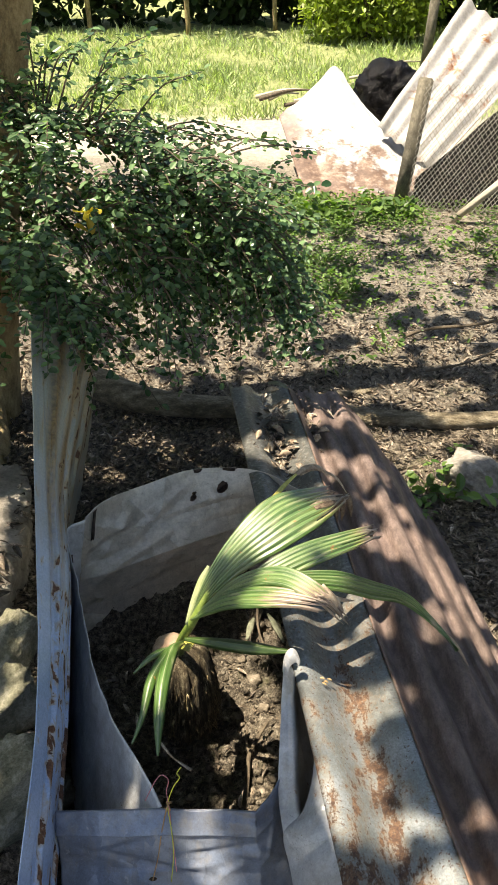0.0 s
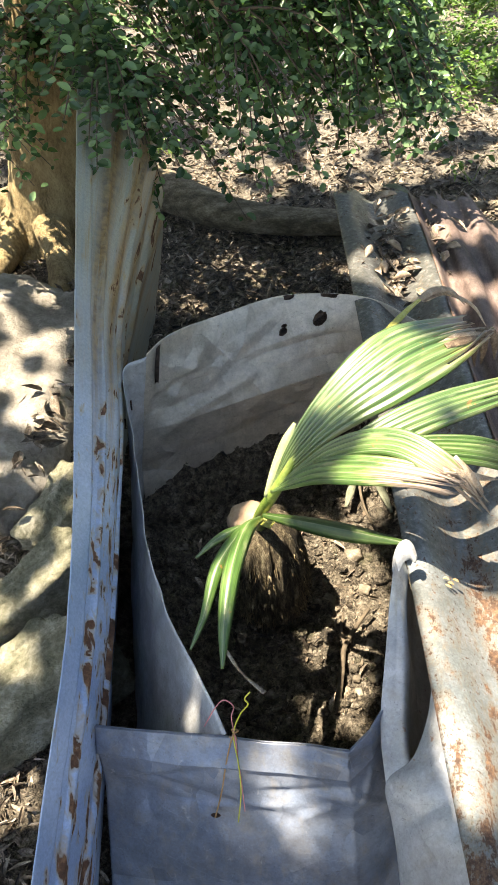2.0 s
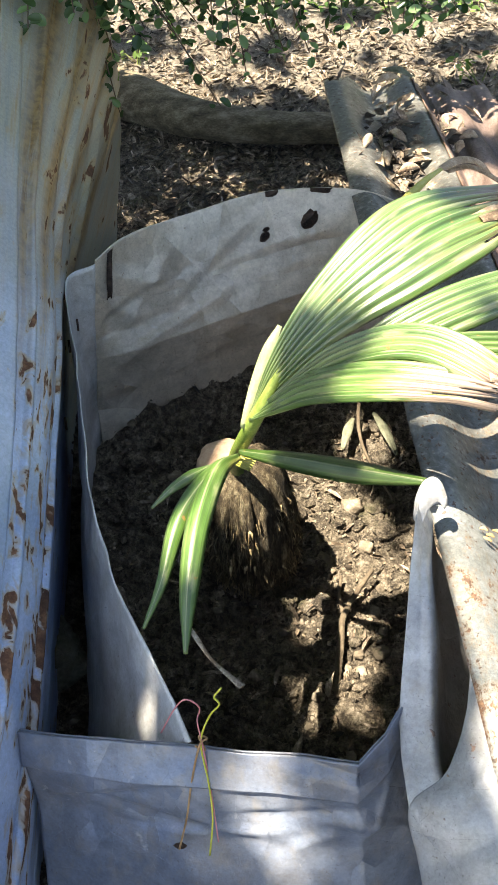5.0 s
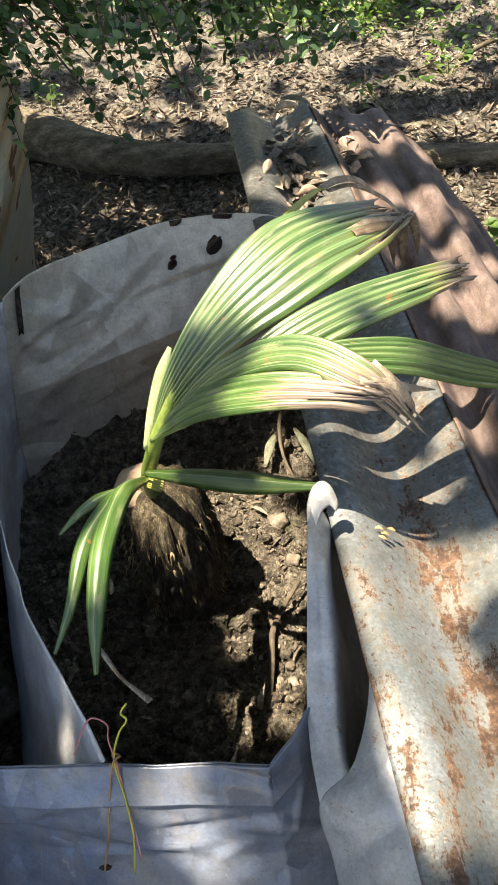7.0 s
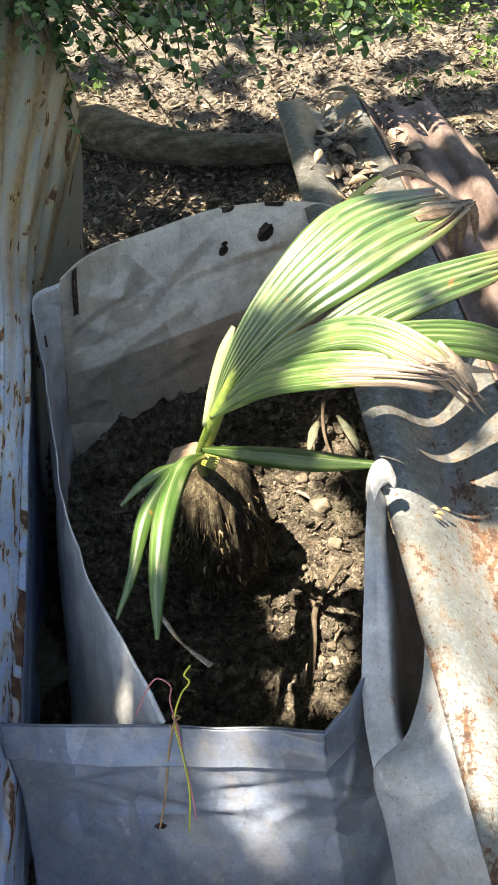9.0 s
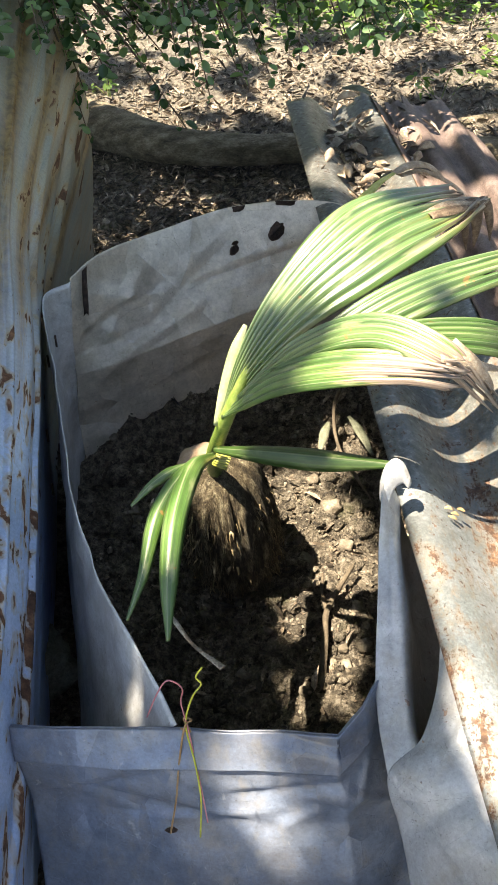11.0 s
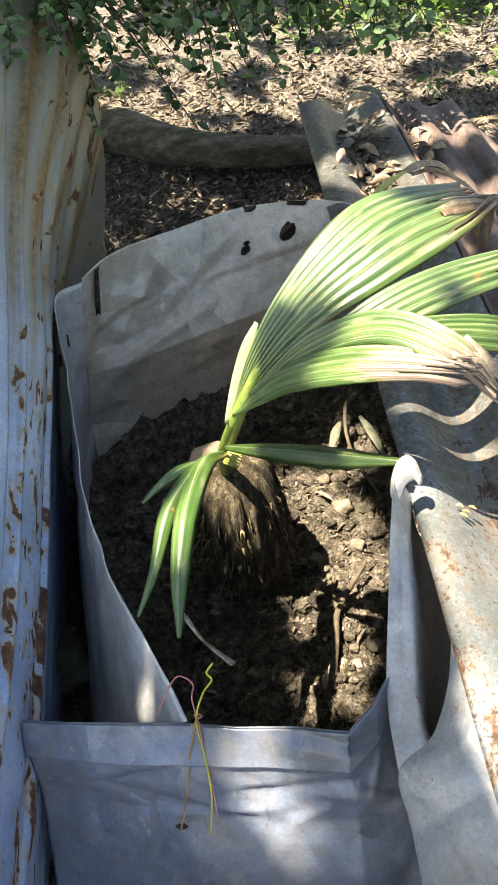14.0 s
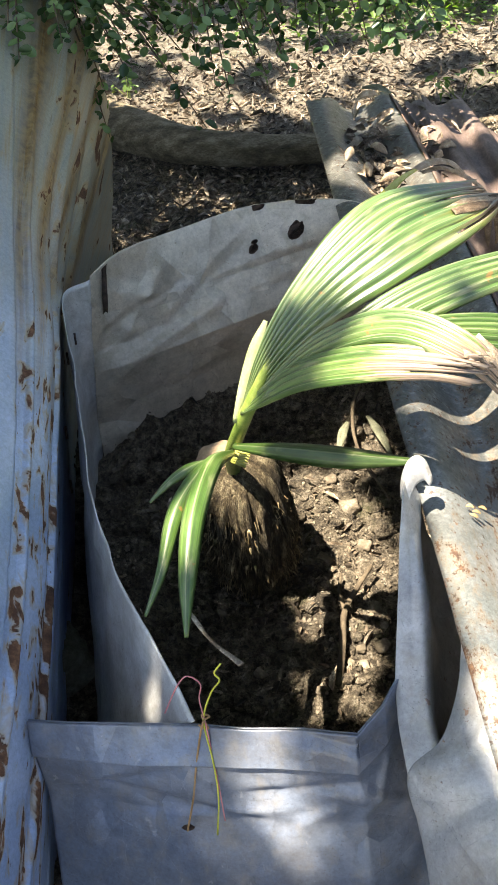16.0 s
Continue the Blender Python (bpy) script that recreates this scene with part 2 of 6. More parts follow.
def ribbed_material():
    """Blue-grey sheet: rust eats along two ribs, ochre stains run down one end."""
    n = Nodes("blue_rusted_sheet")
    v, uv = n.coords(), n.coords("UV")
    u, vv = n.axis(uv, 0), n.axis(uv, 1)
    zinc = n.ramp(n.noise(v, 6, 6), [(0.35, (0.265, 0.37, 0.575)), (0.65, (0.45, 0.555, 0.74))])
    far = n.ramp(n.math("ADD", vv, n.math("MULTIPLY", n.noise(v, 9, 4), 0.25)), [(0.25, 1.0), (0.55, 0.0)])
    zinc = n.mix(n.math("MULTIPLY", far, 0.92), zinc, n.ramp(n.noise(n.coords("UV", (20, 5, 1)), 2, 8, 0.7), [(0.35, (0.27, 0.31, 0.29)), (0.52, (0.37, 0.375, 0.30)), (0.66, (0.37, 0.285, 0.15))]))
    zinc = n.mix(1.0, zinc, n.ramp(n.noise(v, 210, 5, 0.75), [(0.32, 0.82), (0.66, 1.12)]), "MULTIPLY")
    scratch = n.ramp(n.noise(n.coords("UV", (14, 60, 1)), 2, 3), [(0.72, 0.0), (0.76, 0.5)])
    zinc = n.mix(scratch, zinc, (0.6, 0.62, 0.64))
    rust = n.ramp(n.noise(v, 60, 8, 0.7), [(0.3, (0.03, 0.016, 0.011)), (0.5, (0.11, 0.05, 0.028)), (0.7, (0.27, 0.14, 0.075))])
    patch = n.noise(n.coords("UV", (24, 34, 1)), 1.0, 4, 0.52, 0.5)
    bands = None
    near = n.ramp(vv, [(0.20, 0.0), (0.42, 1.0)])
    for at, wide, gain, gate in ((0.16, 0.04, 0.15, near), (0.33, 0.11, 0.13, near), (0.385, 0.05, 0.2, near), (0.44, 0.06, 0.12, None), (0.28, 0.12, 0.07, None), (0.60, 0.05, 0.06, None)):
        d = n.math("DIVIDE", n.math("ABSOLUTE", n.math("SUBTRACT", u, at)), wide)
        k = n.math("MULTIPLY", n.math("MINIMUM", n.math("MULTIPLY", n.math("SUBTRACT", 1.0, n.math("MINIMUM", d, 1.0)), 2.0), 1.0), gain)
        if gate is not None:
            k = n.math("MULTIPLY", k, gate)
        bands = k if bands is None else n.math("MAXIMUM", bands, k)
    amount = n.math("ADD", patch, bands)
    where = n.ramp(amount, [(0.69, 0.0), (0.72, 1.0)])
    halo = n.ramp(amount, [(0.60, 0.0), (0.69, 0.7)])
    dots = n.math("MULTIPLY", n.ramp(n.noise(n.coords("UV", (90, 60, 1)), 1.0, 2), [(0.70, 0.0), (0.72, 1.0)]), n.ramp(bands, [(0.01, 0.0), (0.06, 1.0)]))
    where = n.math("MAXIMUM", where, dots)
    ochre = None
    for at, wide in ((0.125, 0.05), (0.235, 0.045), (0.36, 0.03), (0.49, 0.04)):
        d = n.math("DIVIDE", n.math("ABSOLUTE", n.math("SUBTRACT", u, at)), wide)
        k = n.math("SUBTRACT", 1.0, n.math("MINIMUM", d, 1.0))
        ochre = k if ochre is None else n.math("MAXIMUM", ochre, k)
    ochre = n.math("MULTIPLY", n.math("MULTIPLY", ochre, n.ramp(vv, [(0.18, 1.0), (0.46, 0.0)])), n.ramp(n.noise(n.coords("UV", (60, 9, 1)), 1.5, 8, 0.75), [(0.30, 0.25), (0.5, 1.0)]))
    col = n.mix(ochre, zinc, n.ramp(n.noise(v, 60, 6), [(0.35, (0.12, 0.065, 0.025)), (0.6, (0.30, 0.19, 0.07))]))
    col = n.mix(halo, col, (0.38, 0.29, 0.16))
    col = n.mix(where, col, rust)
    n.bump(n.math("SUBTRACT", n.noise(v, 150, 4), n.math("MULTIPLY", where, 1.2)), 0.06, 0.002)
    return n.finish(col, n.ramp(where, [(0, 0.42), (1, 0.9)]), n.math("MULTIPLY", n.math("SUBTRACT", 1.0, where), 0.25))


def roofing_material():
    """Old roofing: speckled grey zinc, rusted in its valley and along its edge; u runs across, v from the far end to the near."""
    n = Nodes("rusted_roofing")
    v, uv = n.coords(), n.coords("UV")
    u, vv = n.axis(uv, 0), n.axis(uv, 1)
    zinc = n.ramp(n.noise(v, 9, 7, 0.65), [(0.3, (0.14, 0.16, 0.158)), (0.5, (0.22, 0.245, 0.252)), (0.7, (0.34, 0.37, 0.39))])
    zinc = n.mix(1.0, zinc, n.ramp(n.noise(v, 260, 5, 0.8), [(0.32, 0.55), (0.66, 1.2)]), "MULTIPLY")
    # dirt on the far part; its reach and darkness also paint the shade there
    dirt = n.ramp(n.math("SUBTRACT", n.math("ADD", n.math("MULTIPLY", n.noise(v, 13, 8, 0.7), 0.4), 0.44), vv), [(0.0, 0.0), (0.12, 0.85)])
    zinc = n.mix(dirt, zinc, n.ramp(n.noise(v, 90, 7, 0.7), [(0.3, (0.035, 0.035, 0.031)), (0.55, (0.13, 0.13, 0.12)), (0.7, (0.34, 0.34, 0.325))]))
    rust = n.ramp(n.noise(v, 130, 8, 0.8), [(0.3, (0.016, 0.010, 0.008)), (0.48, (0.07, 0.036, 0.022)), (0.68, (0.21, 0.125, 0.072))])
    valley = n.ramp(n.math("ABSOLUTE", n.math("SUBTRACT", u, 0.54)), [(0.04, 1.0), (0.2, 0.0)])
    rim = n.math("MULTIPLY", n.ramp(u, [(0.0, 1.0), (0.34, 0.0)]), n.ramp(vv, [(0.62, 0.35), (0.76, 1.0)]))
    crumb = n.math("MULTIPLY", n.math("SUBTRACT", n.noise(v, 200, 5, 0.75), 0.5), 0.34)
    along = n.noise(n.coords("Object", (1.0, 0.45, 1.0)), 58, 9, 0.76, 0.2)
    broad = n.noise(n.coords("Object", (1.0, 0.4, 1.0)), 14, 4, 0.6)
    amount = n.math("ADD", n.math("ADD", n.math("ADD", along, crumb), n.math("MULTIPLY", n.math("SUBTRACT", broad, 0.48), 0.6)), n.math("ADD", n.math("MULTIPLY", valley, 0.12), n.math("ADD", n.math("MULTIPLY", rim, 0.13), n.math("MULTIPLY", n.math("SUBTRACT", vv, 0.66), 0.30))))
    bloom = n.ramp(amount, [(0.60, 0.0), (0.66, 1.0)])
    stain = n.ramp(amount, [(0.50, 0.0), (0.60, 0.55)])
    specks = n.ramp(n.math("ADD", n.noise(v, 150, 4), n.math("MULTIPLY", n.math("SUBTRACT", n.noise(v, 18, 4), 0.5), 0.25)), [(0.61, 0.0), (0.65, 0.8)])
    where = n.math("MAXIMUM", bloom, specks)
    col = n.mix(stain, zinc, (0.20, 0.16, 0.115))
    col = n.mix(where, col, rust)
    n.bump(n.math("ADD", n.noise(v, 170, 5), n.math("MULTIPLY", where, 0.7)), 0.35, 0.002)
    return n.finish(col, n.ramp(where, [(0, 0.42), (1, 0.8)]), n.math("MULTIPLY", n.math("SUBTRACT", 1.0, where), 0.4))


def maroon_material():
    """Maroon-brown oxidised roofing, dusty on its ribs, bare orange rust along one side."""
    n = Nodes("maroon_roofing")
    v, uv = n.coords(), n.coords("UV")
    u, vv = n.axis(uv, 0), n.axis(uv, 1)
    maroon = n.ramp(n.noise(n.coords("Object", (1.0, 0.3, 1.0)), 45, 10, 0.75), [(0.30, (0.05, 0.034, 0.03)), (0.5, (0.115, 0.083, 0.074)), (0.70, (0.22, 0.17, 0.155))])
    maroon = n.mix(1.0, maroon, n.ramp(n.noise(v, 230, 5, 0.8), [(0.3, 0.6), (0.68, 1.35)]), "MULTIPLY")
    maroon = n.mix(1.0, maroon, n.ramp(n.noise(v, 7, 5), [(0.3, 0.6), (0.7, 1.3)]), "MULTIPLY")
    dust = n.ramp(n.noise(n.coords("Object", (1.0, 0.5, 1.0)), 22, 7, 0.7), [(0.5, 0.0), (0.72, 0.55)])
    maroon = n.mix(dust, maroon, (0.235, 0.175, 0.15))
    rust = n.ramp(n.noise(v, 60, 8, 0.75), [(0.3, (0.05, 0.026, 0.018)), (0.5, (0.14, 0.075, 0.045)), (0.7, (0.25, 0.155, 0.10))])
    lip = n.math("ADD", n.ramp(u, [(0.0, 0.3), (0.10, 0.0)]), n.math("MULTIPLY", n.math("SUBTRACT", n.noise(v, 24, 6, 0.7), 0.5), 0.7))
    near = n.math("MULTIPLY", n.ramp(n.math("ADD", vv, n.math("MULTIPLY", n.noise(v, 9, 4), 0.3)), [(0.80, 0.0), (0.95, 1.0)]), n.ramp(n.noise(v, 20, 6, 0.7), [(0.42, 0.0), (0.55, 0.8)]))
    col = n.mix(n.math("MAXIMUM", n.ramp(lip, [(0.24, 0.0), (0.36, 0.9)]), near), maroon, rust)
    n.bump(n.noise(v, 170, 6, 0.7), 0.5, 0.002)
    return n.finish(col, 0.62, 0.1)


M_GROUND = ground_material()
M_ZINC = galvanised("dull_zinc", (0.52, 0.465, 0.385), (0.67, 0.615, 0.53), 0.76, 0.8, metal=0.12, rough=0.38, facet=1.7, speck=0.5)
M_ZINC_GREY = galvanised("grey_zinc", (0.35, 0.37, 0.395), (0.49, 0.51, 0.53), 0.70, 0.76, metal=0.3, rough=0.38, facet=1.0, speck=0.6)
M_ZINC_BLUE = galvanised("blue_grey_zinc", (0.14, 0.18, 0.262), (0.235, 0.285, 0.38), 0.80, 0.84, metal=0.3, rough=0.38, facet=1.5, speck=0.0)
M_ZINC_PALE = galvanised("pale_zinc", (0.49, 0.515, 0.54), (0.65, 0.675, 0.70), 0.72, 0.78, metal=0.2, rough=0.38, facet=1.2, speck=0.5)
M_LEFT = ribbed_material()
M_RIGHT = roofing_material()
M_MAROON = maroon_material()
M_FARSHEET = galvanised("white_rusted_roofing", (0.34, 0.34, 0.34), (0.48, 0.48, 0.47), 0.55, 0.66, scale=5, metal=0.1, rough=0.5, speck=0.2)
M_HUSK = plain("coconut_husk", (0.02, 0.014, 0.009), (0.15, 0.115, 0.066), (0.62, 0.54, 0.36), 26, 0.95, 1.0, 70, (3, 3, 0.6), dist=0.05)
M_FIBRE = plain("husk_strands", (0.06, 0.045, 0.026), (0.22, 0.17, 0.095), (0.5, 0.43, 0.27), 40, 0.9, 0.4, island=0.6)
M_HUSKTOP = plain("pink_husk_top", (0.30, 0.19, 0.12), (0.46, 0.32, 0.22), (0.58, 0.44, 0.32), 20, 0.8, 0.4)
M_PALM = palm_leaf_material("palm_blade", 0.93, 1.0, 0.45)
M_PALM_DRY = palm_leaf_material("palm_blade_dry_tip", 0.74, 1.0, 1.2, 0.8)
# Next two: the same blade toned down, shade put into the colour.
M_PALM_SHADE = palm_leaf_material("palm_blade_half_shade", 1.3, 0.85, 0.35, 0.5)
M_PALM_DEEP_SHADE = palm_leaf_material("palm_blade_deep_shade", 1.5, 0.5, 0.35, 0.2)
M_PALM_LOW = palm_leaf_material("palm_blade_low", 1.1, 0.95, 0.35, 0.6)
M_SHEATH = plain("leaf_sheath", (0.22, 0.25, 0.04), (0.38, 0.38, 0.08), (0.5, 0.48, 0.16), 30, 0.45, 0.2)
M_PALESHEATH = plain("pale_leaf_sheath", (0.2, 0.27, 0.1), (0.33, 0.38, 0.19), (0.46, 0.5, 0.3), 30, 0.5, 0.2)
M_STEM = plain("palm_stem", (0.07, 0.13, 0.02), (0.15, 0.22, 0.045), (0.27, 0.32, 0.09), 30, 0.4, 0.2)
M_BARK = plain("tree_bark", (0.11, 0.078, 0.035), (0.33, 0.25, 0.13), (0.52, 0.42, 0.24), 14, 0.95, 1.0, 55, (1.6, 1.6, 0.8), dist=0.02)
M_ROOT = plain("root_bark", (0.055, 0.044, 0.028), (0.23, 0.19, 0.125), (0.52, 0.45, 0.33), 26, 0.95, 1.0, 75, (0.7, 1.6, 1.6), dist=0.025)
M_LITTER = plain("dry_leaf", (0.02, 0.014, 0.010), (0.13, 0.102, 0.075), (0.52, 0.455, 0.37), 40, 0.5, 0.3, island=0.9)
M_CRUMB = plain("leaf_scrap", (0.02, 0.014, 0.010), (0.085, 0.064, 0.045), (0.24, 0.19, 0.14), 40, 0.8, 0.3, island=0.8)
M_DEAD = plain("dried_blade", (0.14, 0.09, 0.06), (0.36, 0.27, 0.19), (0.6, 0.52, 0.4), 60, 0.75, 0.4, stretch=(1, 1, 1))
M_DEAD_DARK = plain("dark_dried_blade", (0.045, 0.03, 0.02), (0.13, 0.09, 0.06), (0.3, 0.23, 0.16), 60, 0.8, 0.5)
M_GREYLEAF = plain("grey_dried_leaf", (0.07, 0.075, 0.05), (0.15, 0.16, 0.11), (0.26, 0.27, 0.2), 60, 0.7, 0.4)
M_SCRAP = plain("yellow_scrap", (0.16, 0.11, 0.05), (0.28, 0.2, 0.1), (0.4, 0.32, 0.19), 60, 0.8, 0.3)
M_BURN = plain("burnt_rust", (0.022, 0.014, 0.011), (0.07, 0.043, 0.033), (0.15, 0.095, 0.068), 90, 0.9, 0.8)
M_LEAF = leafy("tree_leaf", (0.022, 0.06, 0.027), (0.15, 0.25, 0.125), 0.22, 0.36)
M_GRASS = leafy("grass_blade", (0.22, 0.29, 0.15), (0.45, 0.53, 0.33), 0.5, 0.38)
M_WEED = leafy("weed_leaf", (0.045, 0.11, 0.022), (0.13, 0.22, 0.055), 0.45, 0.4)
M_YELLOW = leafy("yellow_leaf", (0.42, 0.30, 0.04), (0.6, 0.48, 0.08), 0.5)
M_STONE = plain("pale_rock", (0.10, 0.09, 0.075), (0.26, 0.24, 0.21), (0.45, 0.43, 0.39), 9, 0.9, 0.9, 55, dist=0.015)
M_MOSS = plain("mossy_rock", (0.05, 0.053, 0.027), (0.24, 0.235, 0.165), (0.52, 0.50, 0.41), 16, 0.95, 1.0, 60, dist=0.02)
M_PEBBLE = plain("pebble", (0.045, 0.037, 0.027), (0.13, 0.108, 0.08), (0.31, 0.27, 0.22), 30, 0.9, 0.3, island=0.5)
M_TWIG = plain("twig_bark", (0.04, 0.03, 0.02), (0.09, 0.07, 0.048), (0.17, 0.14, 0.10), 40, 0.9, 0.4)
M_BAG = plain("black_plastic", (0.0015, 0.0015, 0.002), (0.003, 0.003, 0.004), (0.004, 0.004, 0.005), 18, 0.24, 1.0, 14, dist=0.02)
M_BAG.node_tree.nodes["Principled BSDF"].inputs["Specular IOR Level"].default_value = 0.14
M_POST = plain("old_timber", (0.05, 0.045, 0.035), (0.12, 0.11, 0.085), (0.22, 0.2, 0.16), 20, 0.95, 0.6)
M_WOOD = plain("grey_timber", (0.25, 0.22, 0.17), (0.4, 0.36, 0.29), (0.52, 0.48, 0.4), 15, 0.9, 0.4)
M_WIRE = plain("mesh_wire", (0.14, 0.13, 0.11), (0.26, 0.25, 0.22), (0.4, 0.39, 0.36), 40, 0.6, 0.2)
M_COPPER = plain("copper_wire", (0.22, 0.12, 0.05), (0.38, 0.22, 0.1), (0.5, 0.33, 0.18), 60, 0.45, 0.2)
M_YWIRE = plain("yellow_wire", (0.36, 0.36, 0.03), (0.5, 0.5, 0.06), (0.6, 0.6, 0.1), 60, 0.4, 0.1)
M_PWIRE = plain("pink_wire", (0.42, 0.14, 0.16), (0.55, 0.2, 0.22), (0.65, 0.28, 0.3), 60, 0.4, 0.1)
M_COOP_SHADE = plain("coop_shade_black", (0.003, 0.003, 0.0025), (0.006, 0.005, 0.005), (0.014, 0.012, 0.01), 10, 0.95, 0.6)


# ---- shaping ----
def link_part(name, me, material, parent=None, label="", smooth=True):
    me.materials.append(material)
    if smooth:
        me.polygons.foreach_set("use_smooth", [True] * len(me.polygons))
    ob = new(name, me)
    if parent is not None:
        ob.parent = parent
        ob.matrix_parent_inverse = parent.matrix_basis.inverted()
    return tagged(ob, label)


def part(name, bm, material, parent=None, label="", smooth=True):
    me = bpy.data.meshes.new(name)
    bm.to_mesh(me)
    bm.free()
    return link_part(name, me, material, parent, label, smooth)


def raw(name, verts, faces, material, parent=None, label="", smooth=False):
    me = bpy.data.meshes.new(name)
    me.from_pydata([tuple(v) for v in verts], [], [tuple(f) for f in faces])
    me.update()
    return link_part(name, me, material, parent, label, smooth)


def empty(name, at=(0, 0, 0)):
    ob = new(name)
    ob.location = at
    ob.empty_display_size = 0.05
    ob.matrix_basis = Matrix.Translation(at)
    return ob


def spline(points, n):
    """Catmull-Rom through points (k x d), n samples."""
    p = np.array(points, float)
    p = np.vstack([2 * p[0] - p[1], p, 2 * p[-1] - p[-2]])
    out = []
    for t in np.linspace(0, len(p) - 3 - 1e-6, n):
        i = int(t)
        f = t - i
        a, b, c, d = p[i:i + 4]
        out.append(0.5 * ((2 * b) + (c - a) * f + (2 * a - 5 * b + 4 * c - d) * f * f + (3 * b - a - 3 * c + d) * f ** 3))
    return np.array(out)


def surface(rows, nu, nv, folded=False, cornered=False):
    """A grid (nv x nu x 3) through a small net of control points, smooth or with sharp folds between the rows."""
    if cornered:
        s = np.linspace(0, len(rows[0]) - 1, nu)
        across = np.array([[np.interp(s, range(len(r)), np.array(r)[:, a]) for a in range(3)] for r in rows]).transpose(0, 2, 1)
    else:
        across = np.array([spline(r, nu) for r in rows])
    if folded:
        t = np.linspace(0, len(rows) - 1, nv)
        k = np.minimum(t.astype(int), len(rows) - 2)
        f = (t - k)[:, None, None]
        return across[k] * (1 - f) + across[k + 1] * f
    return np.array([spline(across[:, j], nv) for j in range(nu)]).transpose(1, 0, 2)


def normals(g):
    n = np.cross(np.gradient(g, axis=1), np.gradient(g, axis=0))
    return n / (np.linalg.norm(n, axis=2, keepdims=True) + 1e-9)


def crumpled(g, nn, amount, seed):
    """Push a grid along its normals into flat facets with straight, sharp creases."""
    rs = np.random.RandomState(seed)
    if nn.mean(axis=(0, 1)) @ np.array((0, -1, 0.6)) < 0:
        nn = -nn
    for _ in range(7):
        d = rs.normal(0, 1, 3)
        d /= np.linalg.norm(d)
        f, at = rs.uniform(8, 17), rs.uniform(0, 9, 3)
        for j in range(g.shape[0]):
            for i in range(g.shape[1]):
                p = Vector(g[j, i])
                mask = min(1.0, max(0.0, 3.5 * noise.noise(p * 6 + Vector(at)) + 0.1))
                if mask:
                    w = float(g[j, i] @ d) * f + at[0] + 0.3 * noise.noise(p * 4)
                    g[j, i] = g[j, i] + nn[j, i] * (amount * mask * (abs(w % 1.0 - 0.5) * 2 - 1.0) / f)


def fold_lines(g, nn, count, depth, seed):
    """Press straight, sharp fold lines into a sheet: a slight step in tilt on either side of each."""
    rs = np.random.RandomState(seed)
    nv, nu = g.shape[:2]
    u, v = np.meshgrid(np.linspace(0, 1, nu), np.linspace(0, 1, nv))
    for _ in range(count):
        a, at = rs.uniform(-0.9, 0.9), rs.uniform(0.05, 0.95, 2)
        d = (v - at[1]) * math.cos(a) - (u - at[0]) * math.sin(a)
        along = (u - at[0]) * math.cos(a) + (v - at[1]) * math.sin(a)
        reach = np.clip(1.2 - np.abs(along) / rs.uniform(0.25, 0.6), 0, 1)
        h = np.maximum(0, 1 - np.abs(d) / rs.uniform(0.03, 0.09)) * reach * rs.choice((-1, 1)) * rs.uniform(0.5, 1.0)
        g += nn * (depth * h)[..., None]


def press_folds(g, lines, depth=0.006, wide=0.028):
    """Press given straight creases (u, v to u, v) into a sheet: a sharp ridge that fades at its ends."""
    nn = normals(g)
    nv, nu = g.shape[:2]
    u, v = np.meshgrid(np.linspace(0, 1, nu), np.linspace(0, 1, nv))
    for k, (a, b, c, d) in enumerate(lines):
        ln = math.hypot(c - a, d - b)
        ex, ey = (c - a) / ln, (d - b) / ln
        along = ((u - a) * ex + (v - b) * ey) / ln
        off = (v - b) * ex - (u - a) * ey
        fade = np.clip(np.minimum(along + 0.15, 1.15 - along) * 4, 0, 1)
        side = np.where(off > 0, 1 - off / (wide * 2.2), 1 + off / wide)
        g += nn * (depth * (-1) ** k * np.maximum(0, side) * fade)[..., None]


def sheet(name, g, material, parent=None, label="", thick=0.0016, dent=0.0, dscale=9.0, cut=None, crisp=False, crease=0.0, crumple=0.0, folds=0):
    """A thin metal sheet from a grid of points, with dents and real thickness."""
    nv, nu = g.shape[:2]
    nn = normals(g)
    if folds:
        fold_lines(g, nn, folds, 0.005, nu)
    if crumple:
        crumpled(g, nn, crumple, len(name) + nu)
    if dent or crease:
        for j in range(nv):
            for i in range(nu):
                p = Vector(g[j, i]) * dscale
                d = dent * (noise.noise(p) + 0.5 * noise.noise(p * 2.7))
                if crease:
                    q = p * 0.75
                    d += crease * (abs(noise.noise(q)) + 0.7 * abs(noise.noise(q * 1.9 + Vector((5, 1, 2)))))
                g[j, i] += nn[j, i] * d
    bm = bmesh.new()
    uv = bm.loops.layers.uv.new("uv")
    vs = [[bm.verts.new(g[j, i]) for i in range(nu)] for j in range(nv)]
    for j in range(nv - 1):
        for i in range(nu - 1):
            if cut is not None and cut(i / (nu - 1), j / (nv - 1)):
                continue
            f = bm.faces.new((vs[j][i], vs[j][i + 1], vs[j + 1][i + 1], vs[j + 1][i]))
            f.smooth = not crisp
            for lp, (a, b) in zip(f.loops, ((i, j), (i + 1, j), (i + 1, j + 1), (i, j + 1))):
                lp[uv].uv = (a / (nu - 1), b / (nv - 1))
    for v in [v for v in bm.verts if not v.link_faces]:
        bm.verts.remove(v)
    ob = part(name, bm, material, parent, label, smooth=not crisp)
    so = ob.modifiers.new("thickness", "SOLIDIFY")
    so.thickness, so.offset = thick, 0
    return ob


